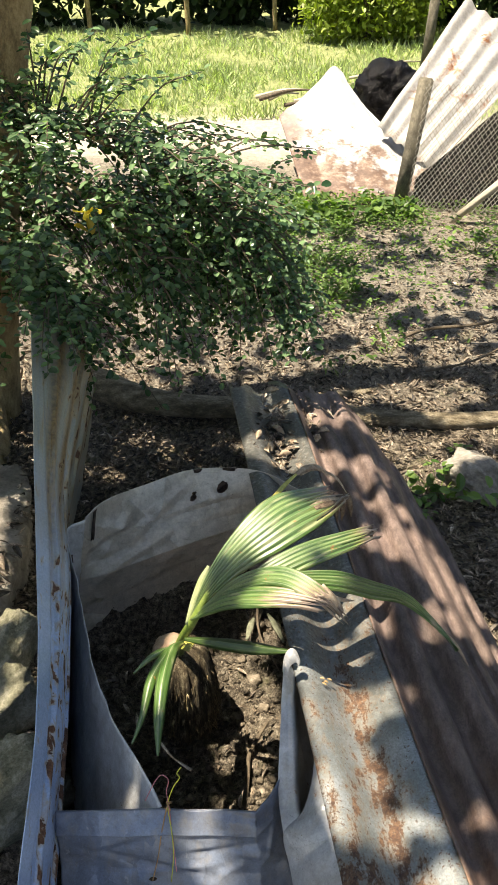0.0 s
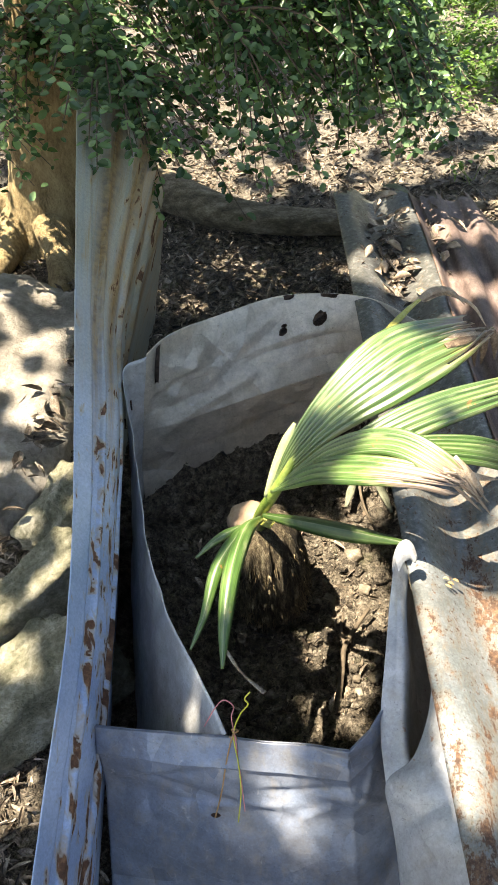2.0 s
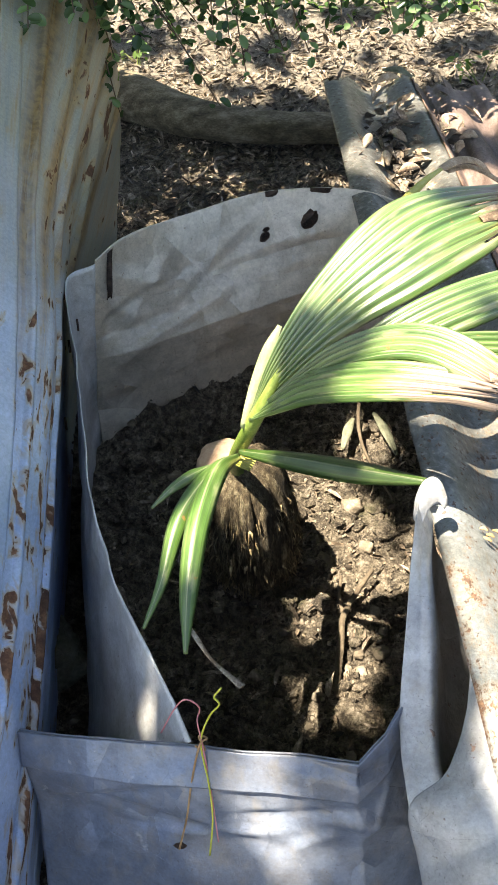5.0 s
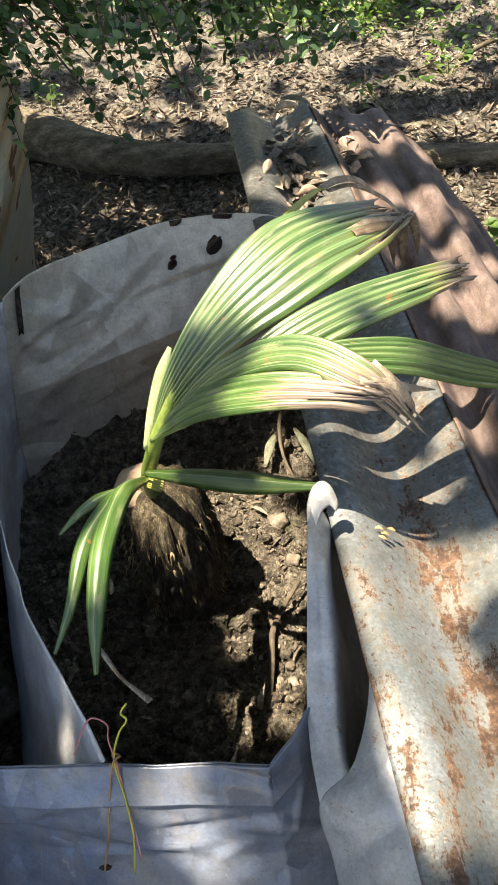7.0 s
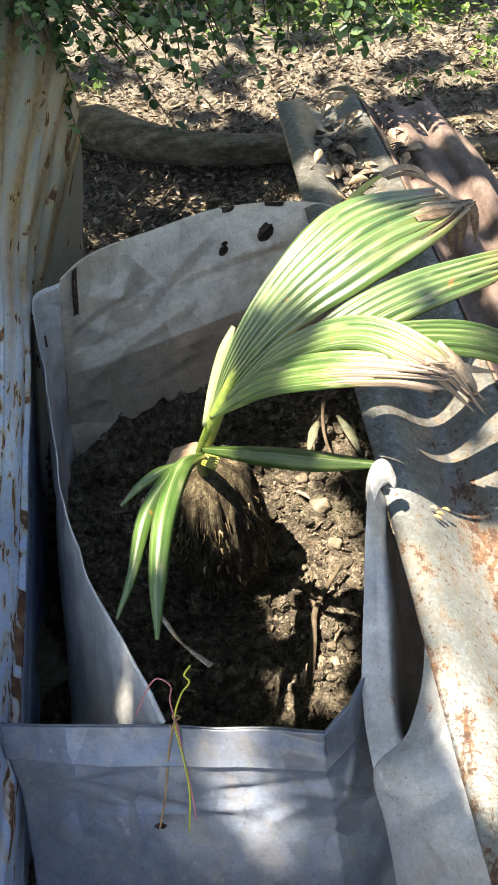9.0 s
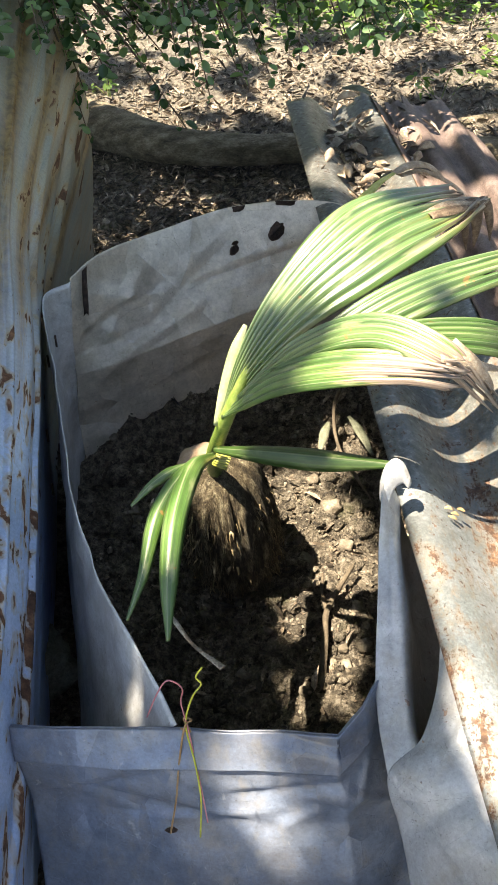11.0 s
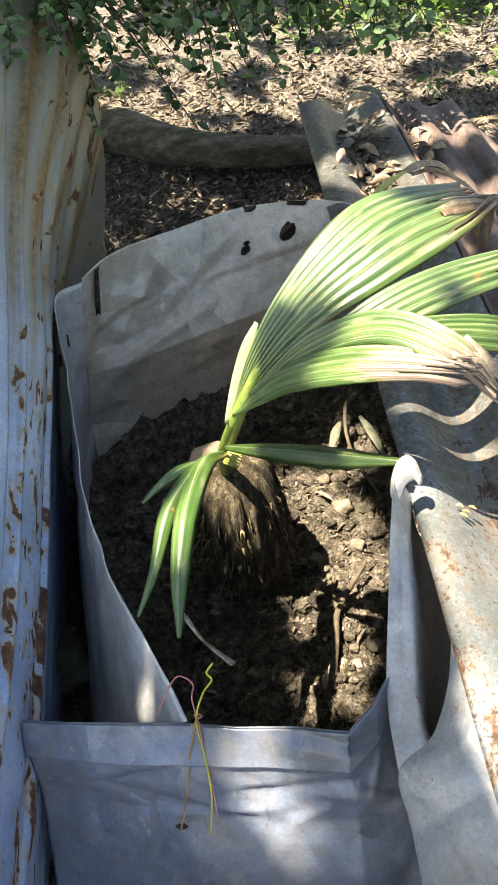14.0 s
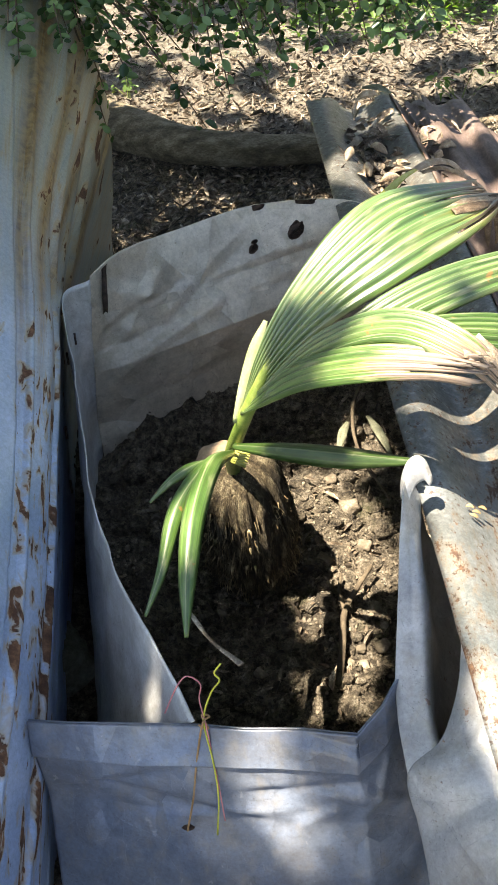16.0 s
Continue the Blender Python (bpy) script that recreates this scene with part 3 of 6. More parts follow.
def tube_mesh(points, radii, sides=8, n=None, rough=0.0, flat=1.0):
    """Verts and faces of a tapering, slightly uneven tube along a path."""
    n = n or len(points) * 4
    p = spline(points, n)
    r = spline([(x,) for x in radii], n)[:, 0] if len(radii) > 2 else np.linspace(radii[0], radii[-1], n)
    tang = np.gradient(p, axis=0)
    vs, fs = [], []
    ref = np.array((0.31, 0.17, 0.93)) if abs(tang[0][2]) < 0.8 * np.linalg.norm(tang[0]) else np.array((0.95, 0.3, 0.05))
    for k in range(n):
        t = tang[k] / (np.linalg.norm(tang[k]) + 1e-9)
        a = np.cross(t, ref)
        a /= np.linalg.norm(a)
        b = np.cross(t, a)
        for s in range(sides):
            an = 2 * math.pi * s / sides
            w = 1.0
            if rough:
                w += rough * noise.noise(Vector((math.cos(an) * 1.7, math.sin(an) * 1.7, p[k][0] * 3 + p[k][1] * 3 + p[k][2] * 3)))
            vs.append(p[k] + r[k] * w * (math.cos(an) * a + math.sin(an) * b * flat))
    for k in range(n - 1):
        for s in range(sides):
            q = (s + 1) % sides
            fs.append((k * sides + s, k * sides + q, (k + 1) * sides + q, (k + 1) * sides + s))
    fs.append(tuple(range(sides))[::-1])
    fs.append(tuple((n - 1) * sides + s for s in range(sides)))
    return vs, fs


def tube(name, points, radii, material, parent=None, label="", sides=8, n=None, rough=0.0, flat=1.0):
    vs, fs = tube_mesh(points, radii, sides, n, rough, flat)
    return raw(name, vs, fs, material, parent, label, True)


def lump(name, at, size, material, turn=(0, 0, 0), amp=0.25, freq=1.6, parent=None, label="", seed=0.0, sub=5, box=0.0):
    """A weathered boulder."""
    bm = bmesh.new()
    bmesh.ops.create_icosphere(bm, subdivisions=sub, radius=1.0)
    rot = pose(0, 0, 0, *turn)
    for v in bm.verts:
        c = v.co.copy()
        if box:
            k = max(abs(c.x), abs(c.y), abs(c.z))
            c = c.lerp(c / k, box)
        d = 1 + amp * noise.noise(v.co * freq + Vector((seed, seed * 1.7, 3.1))) + amp * 0.4 * noise.noise(v.co * freq * 3.7 + Vector((seed, 0, 0))) + amp * 0.22 * noise.noise(v.co * freq * 9.0 + Vector((0, seed, 0)))
        c = Vector((c.x * size[0], c.y * size[1], c.z * size[2])) * d
        v.co = Vector(at) + rot @ c
    return part(name, bm, material, parent, label)


def box_bm(a, b, r, jitter=0.0):
    """A squared bar from a to b, half-width r, with softened edges."""
    bm = bmesh.new()
    a, b = Vector(a), Vector(b)
    bmesh.ops.create_cube(bm, size=1.0)
    m = Matrix.LocRotScale((a + b) / 2, (b - a).to_track_quat("Z", "Y"), (2 * r, 2 * r * 0.8, (b - a).length))
    bmesh.ops.transform(bm, matrix=m, verts=bm.verts)
    bmesh.ops.bevel(bm, geom=bm.edges[:], offset=r * 0.25, segments=2, affect="EDGES")
    return bm


LEAF_SHAPE = [(0.0, 0.0), (0.14, 0.30), (0.36, 0.54), (0.62, 0.62), (0.85, 0.46), (0.97, 0.2), (1.0, 0.0), (0.97, -0.2), (0.85, -0.46), (0.62, -0.62), (0.36, -0.54), (0.14, -0.30)]


DRY_SHAPE = [(0.0, 0.05), (0.2, 0.4), (0.55, 0.5), (0.8, 0.22), (1.0, 0.0), (0.7, -0.35), (0.4, -0.42), (0.15, -0.3)]


def leaf_cloud(items, shape=LEAF_SHAPE, bend=0.25):
    """Verts and faces for many small leaves. items: base, direction, up, length, width."""
    vs, fs = [], []
    for base, d, up, ln, wd in items:
        d = d / (np.linalg.norm(d) + 1e-9)
        s = np.cross(d, up)
        s /= np.linalg.norm(s) + 1e-9
        u = np.cross(s, d)
        k = len(vs)
        for a, b in shape:
            vs.append(base + d * (a * ln) + s * (b * wd) + u * (-bend * ln * a * a + 0.22 * abs(b) * wd))
        mid = len(shape) // 2
        fs.append((k, *range(k + 1, k + mid + 1)))
        fs.append((k, *range(k + mid, k + len(shape))))
    return vs, fs


# ---- ground ----
def rise(x, y):
    """Height of the earth: a shallow hollow in the pen, a gentle bank beyond."""
    pen = math.exp(-(((x + 0.05) / 0.42) ** 4) - (((y - 1.12) / 0.55) ** 4))
    h = 0.05 - 0.05 * pen
    bank = y - (1.54 + 0.50 * (x + 0.298))        # earth heaped against the rear sheet
    if -0.46 < x < 0.16 and -0.20 < bank < 0.3:
        h += 0.085 * math.exp(-(bank / 0.085) ** 2) * min(1.0, (x + 0.46) / 0.1)
    h += 0.016 * noise.noise(Vector((x * 1.9, y * 1.9, 0))) + 0.009 * noise.noise(Vector((x * 7, y * 7, 2)))
    h += 0.008 * noise.noise(Vector((x * 22, y * 22, 5)))
    if -0.7 < x < 0.8 and 0.4 < y < 2.2:
        h += 0.012 * noise.noise(Vector((x * 40, y * 40, 3))) + 0.016 * abs(noise.noise(Vector((x * 21, y * 21, 8)))) + 0.006 * noise.noise(Vector((x * 80, y * 80, 1)))
    if y > 2.5:
        h += 0.02 * min(1.0, (y - 2.5) / 3) * noise.noise(Vector((x * 0.8, y * 0.8, 7)))
    return h


def build_ground():
    near_x = np.concatenate([np.arange(-2.6, -0.62, 0.07), np.arange(-0.6, 0.3, 0.0075), np.arange(0.3, 0.76, 0.025), np.arange(0.78, 2.8, 0.07)])
    xs = np.concatenate([[-3000, -600, -120, -40, -16, -9, -6, -4.4, -3.4], near_x, [3.4, 4.4, 6, 9, 16, 40, 120, 600, 3000]])
    near_y = np.concatenate([np.arange(-1.0, 0.5, 0.1), np.arange(0.52, 1.8, 0.0075), np.arange(1.8, 2.0, 0.025), np.arange(2.02, 4.0, 0.045), np.arange(4.05, 9, 0.12)])
    ys = np.concatenate([[-3000, -300, -40, -10, -4, -2], near_y, np.arange(9.2, 14, 0.6), [16, 22, 40, 100, 400, 3000]])
    vs = [(x, y, rise(x, y) if abs(x) < 30 and abs(y) < 40 else 0.05) for y in ys for x in xs]
    n = len(xs)
    fs = [(j * n + i, j * n + i + 1, (j + 1) * n + i + 1, (j + 1) * n + i) for j in range(len(ys) - 1) for i in range(n - 1)]
    ob = raw("ground", vs, fs, M_GROUND, None, "brown earth yard with sand and a sunlit lawn beyond", True)
    return tagged(ob, category="ground", kind="structure")


build_ground()


# ---- the metal sheets ----
def left_sheet():
    """Ribbed sheet standing on its long edge, rusted along one rib."""
    st = [  # y; then x, z from the upper edge down to the earth
        (2.02, [(-0.595, 0.75), (-0.475, 0.61), (-0.458, 0.46), (-0.488, 0.28), (-0.53, 0.10), (-0.55, 0.02)]),
        (1.5, [(-0.491, 0.6175), (-0.445, 0.53), (-0.44, 0.43), (-0.47, 0.26), (-0.505, 0.12), (-0.52, 0.0)]),
        (1.2, [(-0.431, 0.5425), (-0.39, 0.48), (-0.378, 0.44), (-0.402, 0.33), (-0.44, 0.14), (-0.465, 0.0)]),
        (0.99, [(-0.39, 0.49), (-0.362, 0.43), (-0.352, 0.378), (-0.368, 0.29), (-0.402, 0.14), (-0.43, 0.0)]),
        (0.8, [(-0.365, 0.435), (-0.345, 0.36), (-0.34, 0.285), (-0.352, 0.22), (-0.378, 0.1), (-0.40, 0.0)]),
        (0.55, [(-0.352, 0.365), (-0.334, 0.27), (-0.33, 0.18), (-0.336, 0.13), (-0.35, 0.06), (-0.36, 0.0)]),
        (0.1, [(-0.31, 0.27), (-0.295, 0.18), (-0.29, 0.08), (-0.31, 0.05), (-0.32, 0.02), (-0.32, 0.0)]),
    ]
    rows = [[(x, y, z) for x, z in prof] for y, prof in st]
    g = surface(rows, 210, 80)
    nn = normals(g)
    if nn[40, 20, 0] < 0:
        nn = -nn
    for j in range(g.shape[0]):
        s = 0.0
        for i in range(g.shape[1]):
            if i:
                s += np.linalg.norm(g[j, i] - g[j, i - 1])
            ph = (s / 0.15 + 0.72) % 1.0
            rib = min(max((abs(ph - 0.5) - 0.035) / 0.03, 0.0), 1.0)
            calm = 1.0 if i < 0.5 * g.shape[1] else 0.25
            g[j, i] += nn[j, i] * calm * (0.007 * (0.5 - rib) + 0.008 * (ph - 0.5))
    th = empty("corrugated_sheet", (-0.4, 1.0, 0.0))
    tagged(th, "blue-grey ribbed metal sheet standing on edge, rusted through along its ribs", "metal sheet")
    sheet("ribbed_panel", g, M_LEFT, th, thick=0.002, dent=0.002)


def right_sheet():
    """Two old roofing sheets lying over the pen: a grey one with two broad ridges, and a maroon one lapped over it that slopes down to the earth."""
    def place(s, y):
        left = np.array((-0.066 + 0.197 * (2.19 - y) / 1.59, y, 0.352 + 0.12 * (2.19 - y) / 1.59))
        far = min(1.0, max(0.0, (y - 1.5) / 0.6))
        swing = 0.008 * noise.noise(Vector((0, y * 2, 3)))
        if s < 0.185:
            wave = 0.023 * math.cos(2 * math.pi * (s + swing - 0.022) / 0.155)
        else:
            q = (s + swing - 0.177) / 0.076
            c = math.cos(2 * math.pi * q)
            wave = 0.023 * c if q < 0.5 else (0.017 + 0.004 * noise.noise(Vector((q, y * 2, 1)))) * math.copysign(abs(c) ** 0.6, c) * (1 - 0.4 * far) - 0.004
        wave *= 0.9 - 0.25 * far + 0.25 * noise.noise(Vector((s * 4, y * 1.5, 9)))
        slope = max(0.0, s - 0.345)
        fall = 0.09 * s + 0.95 * slope + 0.9 * slope * slope
        sag = 0.010 * noise.noise(Vector((s * 4, y * 2.0, 4)))
        return left + np.array((s + 0.03 * noise.noise(Vector((0.3, y * 2.2, 8))) * s, 0.10 * s, -fall + wave + sag - 0.012))

    for name, lo, material, lab, k in (("roofing_sheet", 0.0, M_RIGHT, "rust-speckled grey zinc roofing sheet lying aslant over the pen", 0), ("maroon_sheet", 0.181, M_MAROON, "maroon rusted ribbed roofing sheet lapped over the grey one", 1)):
        nv, nu = 150, (56, 110)[k]
        g = np.zeros((nv, nu, 3))
        for j in range(nv):
            y = 2.2 - 2.15 * j / (nv - 1)
            hi = 0.2 if k == 0 else float(np.interp(y, (1.5, 1.75, 1.92, 2.08, 2.2), (0.605, 0.56, 0.47, 0.39, 0.35)))
            for i in range(nu):
                g[j, i] = place(lo + (hi - lo) * i / (nu - 1), y) + np.array((0, 0, 0.004 * k))
        th = empty(name, (0.12 + 0.3 * k, 1.2, 0.05))
        tagged(th, lab, "metal sheet")
        sheet("wavy_panel", g, material, th, thick=0.002, dent=0.002, dscale=8, cut=lambda u, v: v < 0.014 + 0.02 * noise.noise(Vector((u * (5, 12)[k], k * 3.0, 0))))


# burnt marks on the rear sheet: place across and down it, half-sizes
MARKS = [(0.705, 0.162, 0.017, 0.05), (0.612, 0.225, 0.012, 0.026), (0.612, 0.188, 0.008, 0.012), (0.085, 0.11, 0.02, 0.14), (0.713, 0.0, 0.022, 0.03), (0.605, 0.012, 0.016, 0.022)]


def pen_panels():
    back = surface([
        [(-0.392, 1.465, 0.405), (-0.345, 1.525, 0.412), (-0.25, 1.605, 0.40), (-0.139, 1.676, 0.392), (0.02, 1.65, 0.405), (0.14, 1.60, 0.37)],
        [(-0.407, 1.452, 0.33), (-0.362, 1.492, 0.33), (-0.27, 1.553, 0.33), (-0.155, 1.615, 0.33), (-0.005, 1.63, 0.335), (0.125, 1.62, 0.32)],
        [(-0.421, 1.438, 0.262), (-0.379, 1.468, 0.262), (-0.29, 1.515, 0.268), (-0.17, 1.572, 0.275), (-0.03, 1.625, 0.282), (0.11, 1.64, 0.28)],
        [(-0.420, 1.430, 0.228), (-0.376, 1.448, 0.228), (-0.285, 1.489, 0.234), (-0.165, 1.547, 0.241), (-0.027, 1.606, 0.249), (0.11, 1.625, 0.25)],
        [(-0.440, 1.420, 0.125), (-0.394, 1.445, 0.13), (-0.296, 1.501, 0.135), (-0.174, 1.562, 0.14), (-0.03, 1.622, 0.145), (0.11, 1.65, 0.145)],
        [(-0.455, 1.410, -0.03), (-0.405, 1.425, 0.03), (-0.30, 1.49, 0.04), (-0.175, 1.555, 0.045), (-0.028, 1.61, 0.05), (0.11, 1.64, 0.05)]], 130, 101, True)
    th = empty("back_panel", (-0.15, 1.6, 0.0))
    tagged(th, "creased galvanised sheet forming the rear of the pen, with burnt holes", "metal sheet")
    press_folds(back, [(0.10, 0.33, 0.45, 0.20), (0.30, 0.05, 0.42, 0.36), (0.42, 0.36, 0.62, 0.10), (0.12, 0.12, 0.40, 0.26), (0.52, 0.31, 0.78, 0.22), (0.24, 0.38, 0.33, 0.10)], 0.007, 0.045)
    rear = sheet("folded_sheet", back, M_ZINC, th, dent=0.001, dscale=11, crumple=0.02, folds=8)
    face = normals(back)
    if face[20, 60, 1] > 0:
        face = -face

    def on_back(u, v):
        a, b = u * 129, v * 80.0
        i, j = min(128, max(0, int(a))), min(99, max(0, int(b)))
        a, b = a - i, b - j
        p, q = ((w[j, i] * (1 - a) + w[j, i + 1] * a) * (1 - b) + (w[j + 1, i] * (1 - a) + w[j + 1, i + 1] * a) * b for w in (back, face))
        return p + q * (0.006 if u < 0.2 else 0.0025)

    for k, (u, v, ru, rv) in enumerate(MARKS):
        bm = bmesh.new()
        ring = []
        for a in np.linspace(0, 2 * math.pi, 29)[:-1]:
            sq = 0.4 if k == 3 else 0.9
            ca, sa = (math.copysign(abs(w) ** sq, w) for w in (math.cos(a), math.sin(a)))
            wob = 1 + 0.25 * noise.noise(Vector((math.cos(a) * 2.2, math.sin(a) * 2.2, k * 3.1)))
            ring.append(bm.verts.new(on_back(u + ru * ca * wob + (0.006 * sa if k == 3 else 0.0), max(0.002, v + rv * sa * wob))))
        flat = bm.faces.new(ring)
        bmesh.ops.solidify(bm, geom=[flat], thickness=0.001)
        part("burn_mark", bm, M_BURN, rear, "dark brown burnt spot")
    left = surface([
        [(-0.393, 1.463, 0.400), (-0.433, 1.425, 0.396), (-0.388, 1.282, 0.39), (-0.347, 1.16, 0.39), (-0.298, 1.002, 0.39), (-0.242, 0.892, 0.39), (-0.193, 0.82, 0.39), (-0.148, 0.748, 0.378)],
        [(-0.421, 1.440, 0.25), (-0.438, 1.40, 0.25), (-0.412, 1.28, 0.25), (-0.382, 1.16, 0.25), (-0.338, 1.01, 0.25), (-0.292, 0.90, 0.25), (-0.258, 0.825, 0.25), (-0.235, 0.755, 0.25)],
        [(-0.443, 1.434, 0.10), (-0.452, 1.39, 0.10), (-0.436, 1.28, 0.10), (-0.413, 1.16, 0.10), (-0.378, 1.02, 0.10), (-0.345, 0.91, 0.10), (-0.325, 0.82, 0.10), (-0.31, 0.74, 0.10)],
        [(-0.463, 1.428, -0.02), (-0.462, 1.38, -0.02), (-0.446, 1.27, -0.02), (-0.43, 1.16, -0.02), (-0.405, 1.03, -0.02), (-0.38, 0.92, -0.02), (-0.36, 0.82, -0.02), (-0.345, 0.73, -0.02)]], 110, 46)
    th = empty("side_panel", (-0.36, 1.1, 0.0))
    tagged(th, "thin galvanised sheet curling inwards along the side of the pen", "metal sheet")
    curl = sheet("curled_sheet", left, M_ZINC_PALE, th, dent=0.002, dscale=10, crumple=0.02)
    for at in ((-0.418, 1.33, 0.35), (-0.409, 1.22, 0.30), (-0.392, 1.14, 0.27), (-0.424, 1.395, 0.335)):
        bm = box_bm((at[0] + 0.002, at[1] + 0.008, at[2] + 0.006), (at[0] + 0.005, at[1] - 0.007, at[2] - 0.006), 0.0016)
        part("slit", bm, M_BURN, curl, "dark narrow slit")
    front = surface([
        [(-0.335, 0.765, 0.335), (-0.25, 0.753, 0.357), (-0.16, 0.745, 0.374), (-0.07, 0.742, 0.377), (0.013, 0.738, 0.378), (0.04, 0.765, 0.385), (0.075, 0.83, 0.395)],
        [(-0.335, 0.742, 0.298), (-0.25, 0.729, 0.320), (-0.16, 0.721, 0.337), (-0.07, 0.718, 0.340), (0.013, 0.714, 0.341), (0.045, 0.745, 0.348), (0.08, 0.81, 0.358)],
        [(-0.332, 0.725, 0.24), (-0.25, 0.712, 0.25), (-0.16, 0.695, 0.26), (-0.07, 0.692, 0.26), (0.02, 0.695, 0.26), (0.066, 0.725, 0.26), (0.12, 0.79, 0.26)],
        [(-0.33, 0.64, 0.10), (-0.25, 0.615, 0.10), (-0.16, 0.60, 0.10), (-0.07, 0.60, 0.10), (0.03, 0.605, 0.10), (0.11, 0.66, 0.10), (0.18, 0.74, 0.10)],
        [(-0.33, 0.55, 0.0), (-0.25, 0.53, 0.0), (-0.16, 0.515, 0.0), (-0.07, 0.515, 0.0), (0.04, 0.52, 0.0), (0.14, 0.60, 0.0), (0.22, 0.72, 0.0)]], 121, 81, True, True)
    th = empty("front_panel", (-0.15, 0.7, 0.0))
    tagged(th, "blue-grey creased sheet closing the front of the pen, tied with wire", "metal sheet")
    press_folds(front, [(0.05, 0.45, 0.30, 0.27), (0.06, 0.57, 0.52, 0.42), (0.44, 0.37, 0.667, 0.30), (0.46, 0.60, 0.635, 0.39), (0.63, 0.385, 0.675, 0.44), (0.67, 0.44, 0.80, 0.29), (0.10, 0.36, 0.45, 0.48), (0.68, 0.34, 0.86, 0.55)], 0.0035, 0.02)
    face_sheet = sheet("creased_sheet", front, M_ZINC_BLUE, th, dent=0.001, dscale=12, crumple=0.02, folds=7)
    hem = front[:21].copy()
    hem += np.array((0.0, -0.0035, 0.0025))
    sheet("folded_hem", hem, M_ZINC_BLUE, face_sheet, thick=0.002, dent=0.001)
    wire = empty("tie_wire", (-0.136, 0.745, 0.37))
    tagged(wire, "knotted yellow, pink and copper wire tied through the front sheet", "wire")
    tube("yellow_strand", [(-0.131, 0.676, 0.272), (-0.127, 0.70, 0.312), (-0.13, 0.722, 0.348), (-0.136, 0.745, 0.386), (-0.126, 0.757, 0.42), (-0.115, 0.761, 0.44), (-0.119, 0.764, 0.449), (-0.112, 0.768, 0.46)], [0.0010, 0.0010], M_YWIRE, wire, "thin yellow wire", 6, 40)
    tube("pink_strand", [(-0.122, 0.685, 0.288), (-0.128, 0.716, 0.332), (-0.134, 0.743, 0.384), (-0.138, 0.756, 0.41), (-0.133, 0.758, 0.438), (-0.144, 0.759, 0.452), (-0.157, 0.757, 0.432), (-0.174, 0.75, 0.392)], [0.0008, 0.0008], M_PWIRE, wire, "thin pink wire", 6, 40)
    tube("copper_strand", [(-0.163, 0.68, 0.268), (-0.153, 0.70, 0.308), (-0.147, 0.722, 0.343), (-0.137, 0.742, 0.386), (-0.130, 0.748, 0.39), (-0.139, 0.752, 0.384), (-0.132, 0.741, 0.378), (-0.142, 0.744, 0.38)], [0.0011, 0.0011], M_COPPER, wire, "twisted copper wire", 6, 44)
    lump("tie_hole", (-0.163, 0.684, 0.266), (0.007, 0.003, 0.004), M_BURN, amp=0.3, parent=face_sheet, label="small burnt hole", sub=2)
    right = surface([
        [(0.064, 0.955, 0.505), (0.070, 0.955, 0.495), (0.080, 0.958, 0.47), (0.100, 0.965, 0.38), (0.16, 0.97, 0.33)],
        [(0.0595, 0.92, 0.495), (0.066, 0.918, 0.485), (0.080, 0.912, 0.455), (0.100, 0.905, 0.34), (0.17, 0.905, 0.28)],
        [(0.055, 0.858, 0.44), (0.067, 0.855, 0.437), (0.084, 0.85, 0.425), (0.103, 0.845, 0.33), (0.17, 0.84, 0.27)],
        [(0.050, 0.776, 0.38), (0.065, 0.768, 0.386), (0.084, 0.762, 0.386), (0.105, 0.757, 0.31), (0.16, 0.753, 0.28)],
        [(0.056, 0.718, 0.365), (0.070, 0.718, 0.373), (0.087, 0.718, 0.380), (0.105, 0.713, 0.37), (0.15, 0.70, 0.36)],
        [(0.068, 0.664, 0.334), (0.084, 0.66, 0.35), (0.10, 0.655, 0.365), (0.12, 0.65, 0.38), (0.15, 0.64, 0.40)]], 48, 70)
    flap = surface([
        [(0.113, 0.815, 0.43), (0.120, 0.815, 0.434), (0.128, 0.815, 0.432), (0.140, 0.815, 0.415)],
        [(0.106, 0.775, 0.417), (0.116, 0.774, 0.428), (0.128, 0.772, 0.43), (0.145, 0.77, 0.418)],
        [(0.097, 0.747, 0.402), (0.110, 0.744, 0.418), (0.127, 0.74, 0.428), (0.148, 0.735, 0.42)],
        [(0.086, 0.727, 0.388), (0.102, 0.722, 0.404), (0.124, 0.716, 0.42), (0.150, 0.71, 0.422)],
        [(0.0575, 0.706, 0.367), (0.086, 0.70, 0.391), (0.118, 0.692, 0.412), (0.152, 0.685, 0.424)],
        [(0.067, 0.668, 0.342), (0.09, 0.662, 0.37), (0.120, 0.65, 0.40), (0.155, 0.64, 0.424)],
        [(0.075, 0.626, 0.315), (0.098, 0.622, 0.35), (0.126, 0.61, 0.388), (0.160, 0.59, 0.424)],
        [(0.10, 0.50, 0.22), (0.118, 0.50, 0.26), (0.145, 0.49, 0.32), (0.175, 0.47, 0.41)],
        [(0.12, 0.36, 0.05), (0.138, 0.36, 0.12), (0.165, 0.36, 0.23), (0.195, 0.35, 0.39)]], 40, 110)
    th = empty("rolled_panel", (0.1, 0.7, 0.0))
    tagged(th, "pale galvanised sheet rolled into an open fold beside the roofing sheet", "metal sheet")
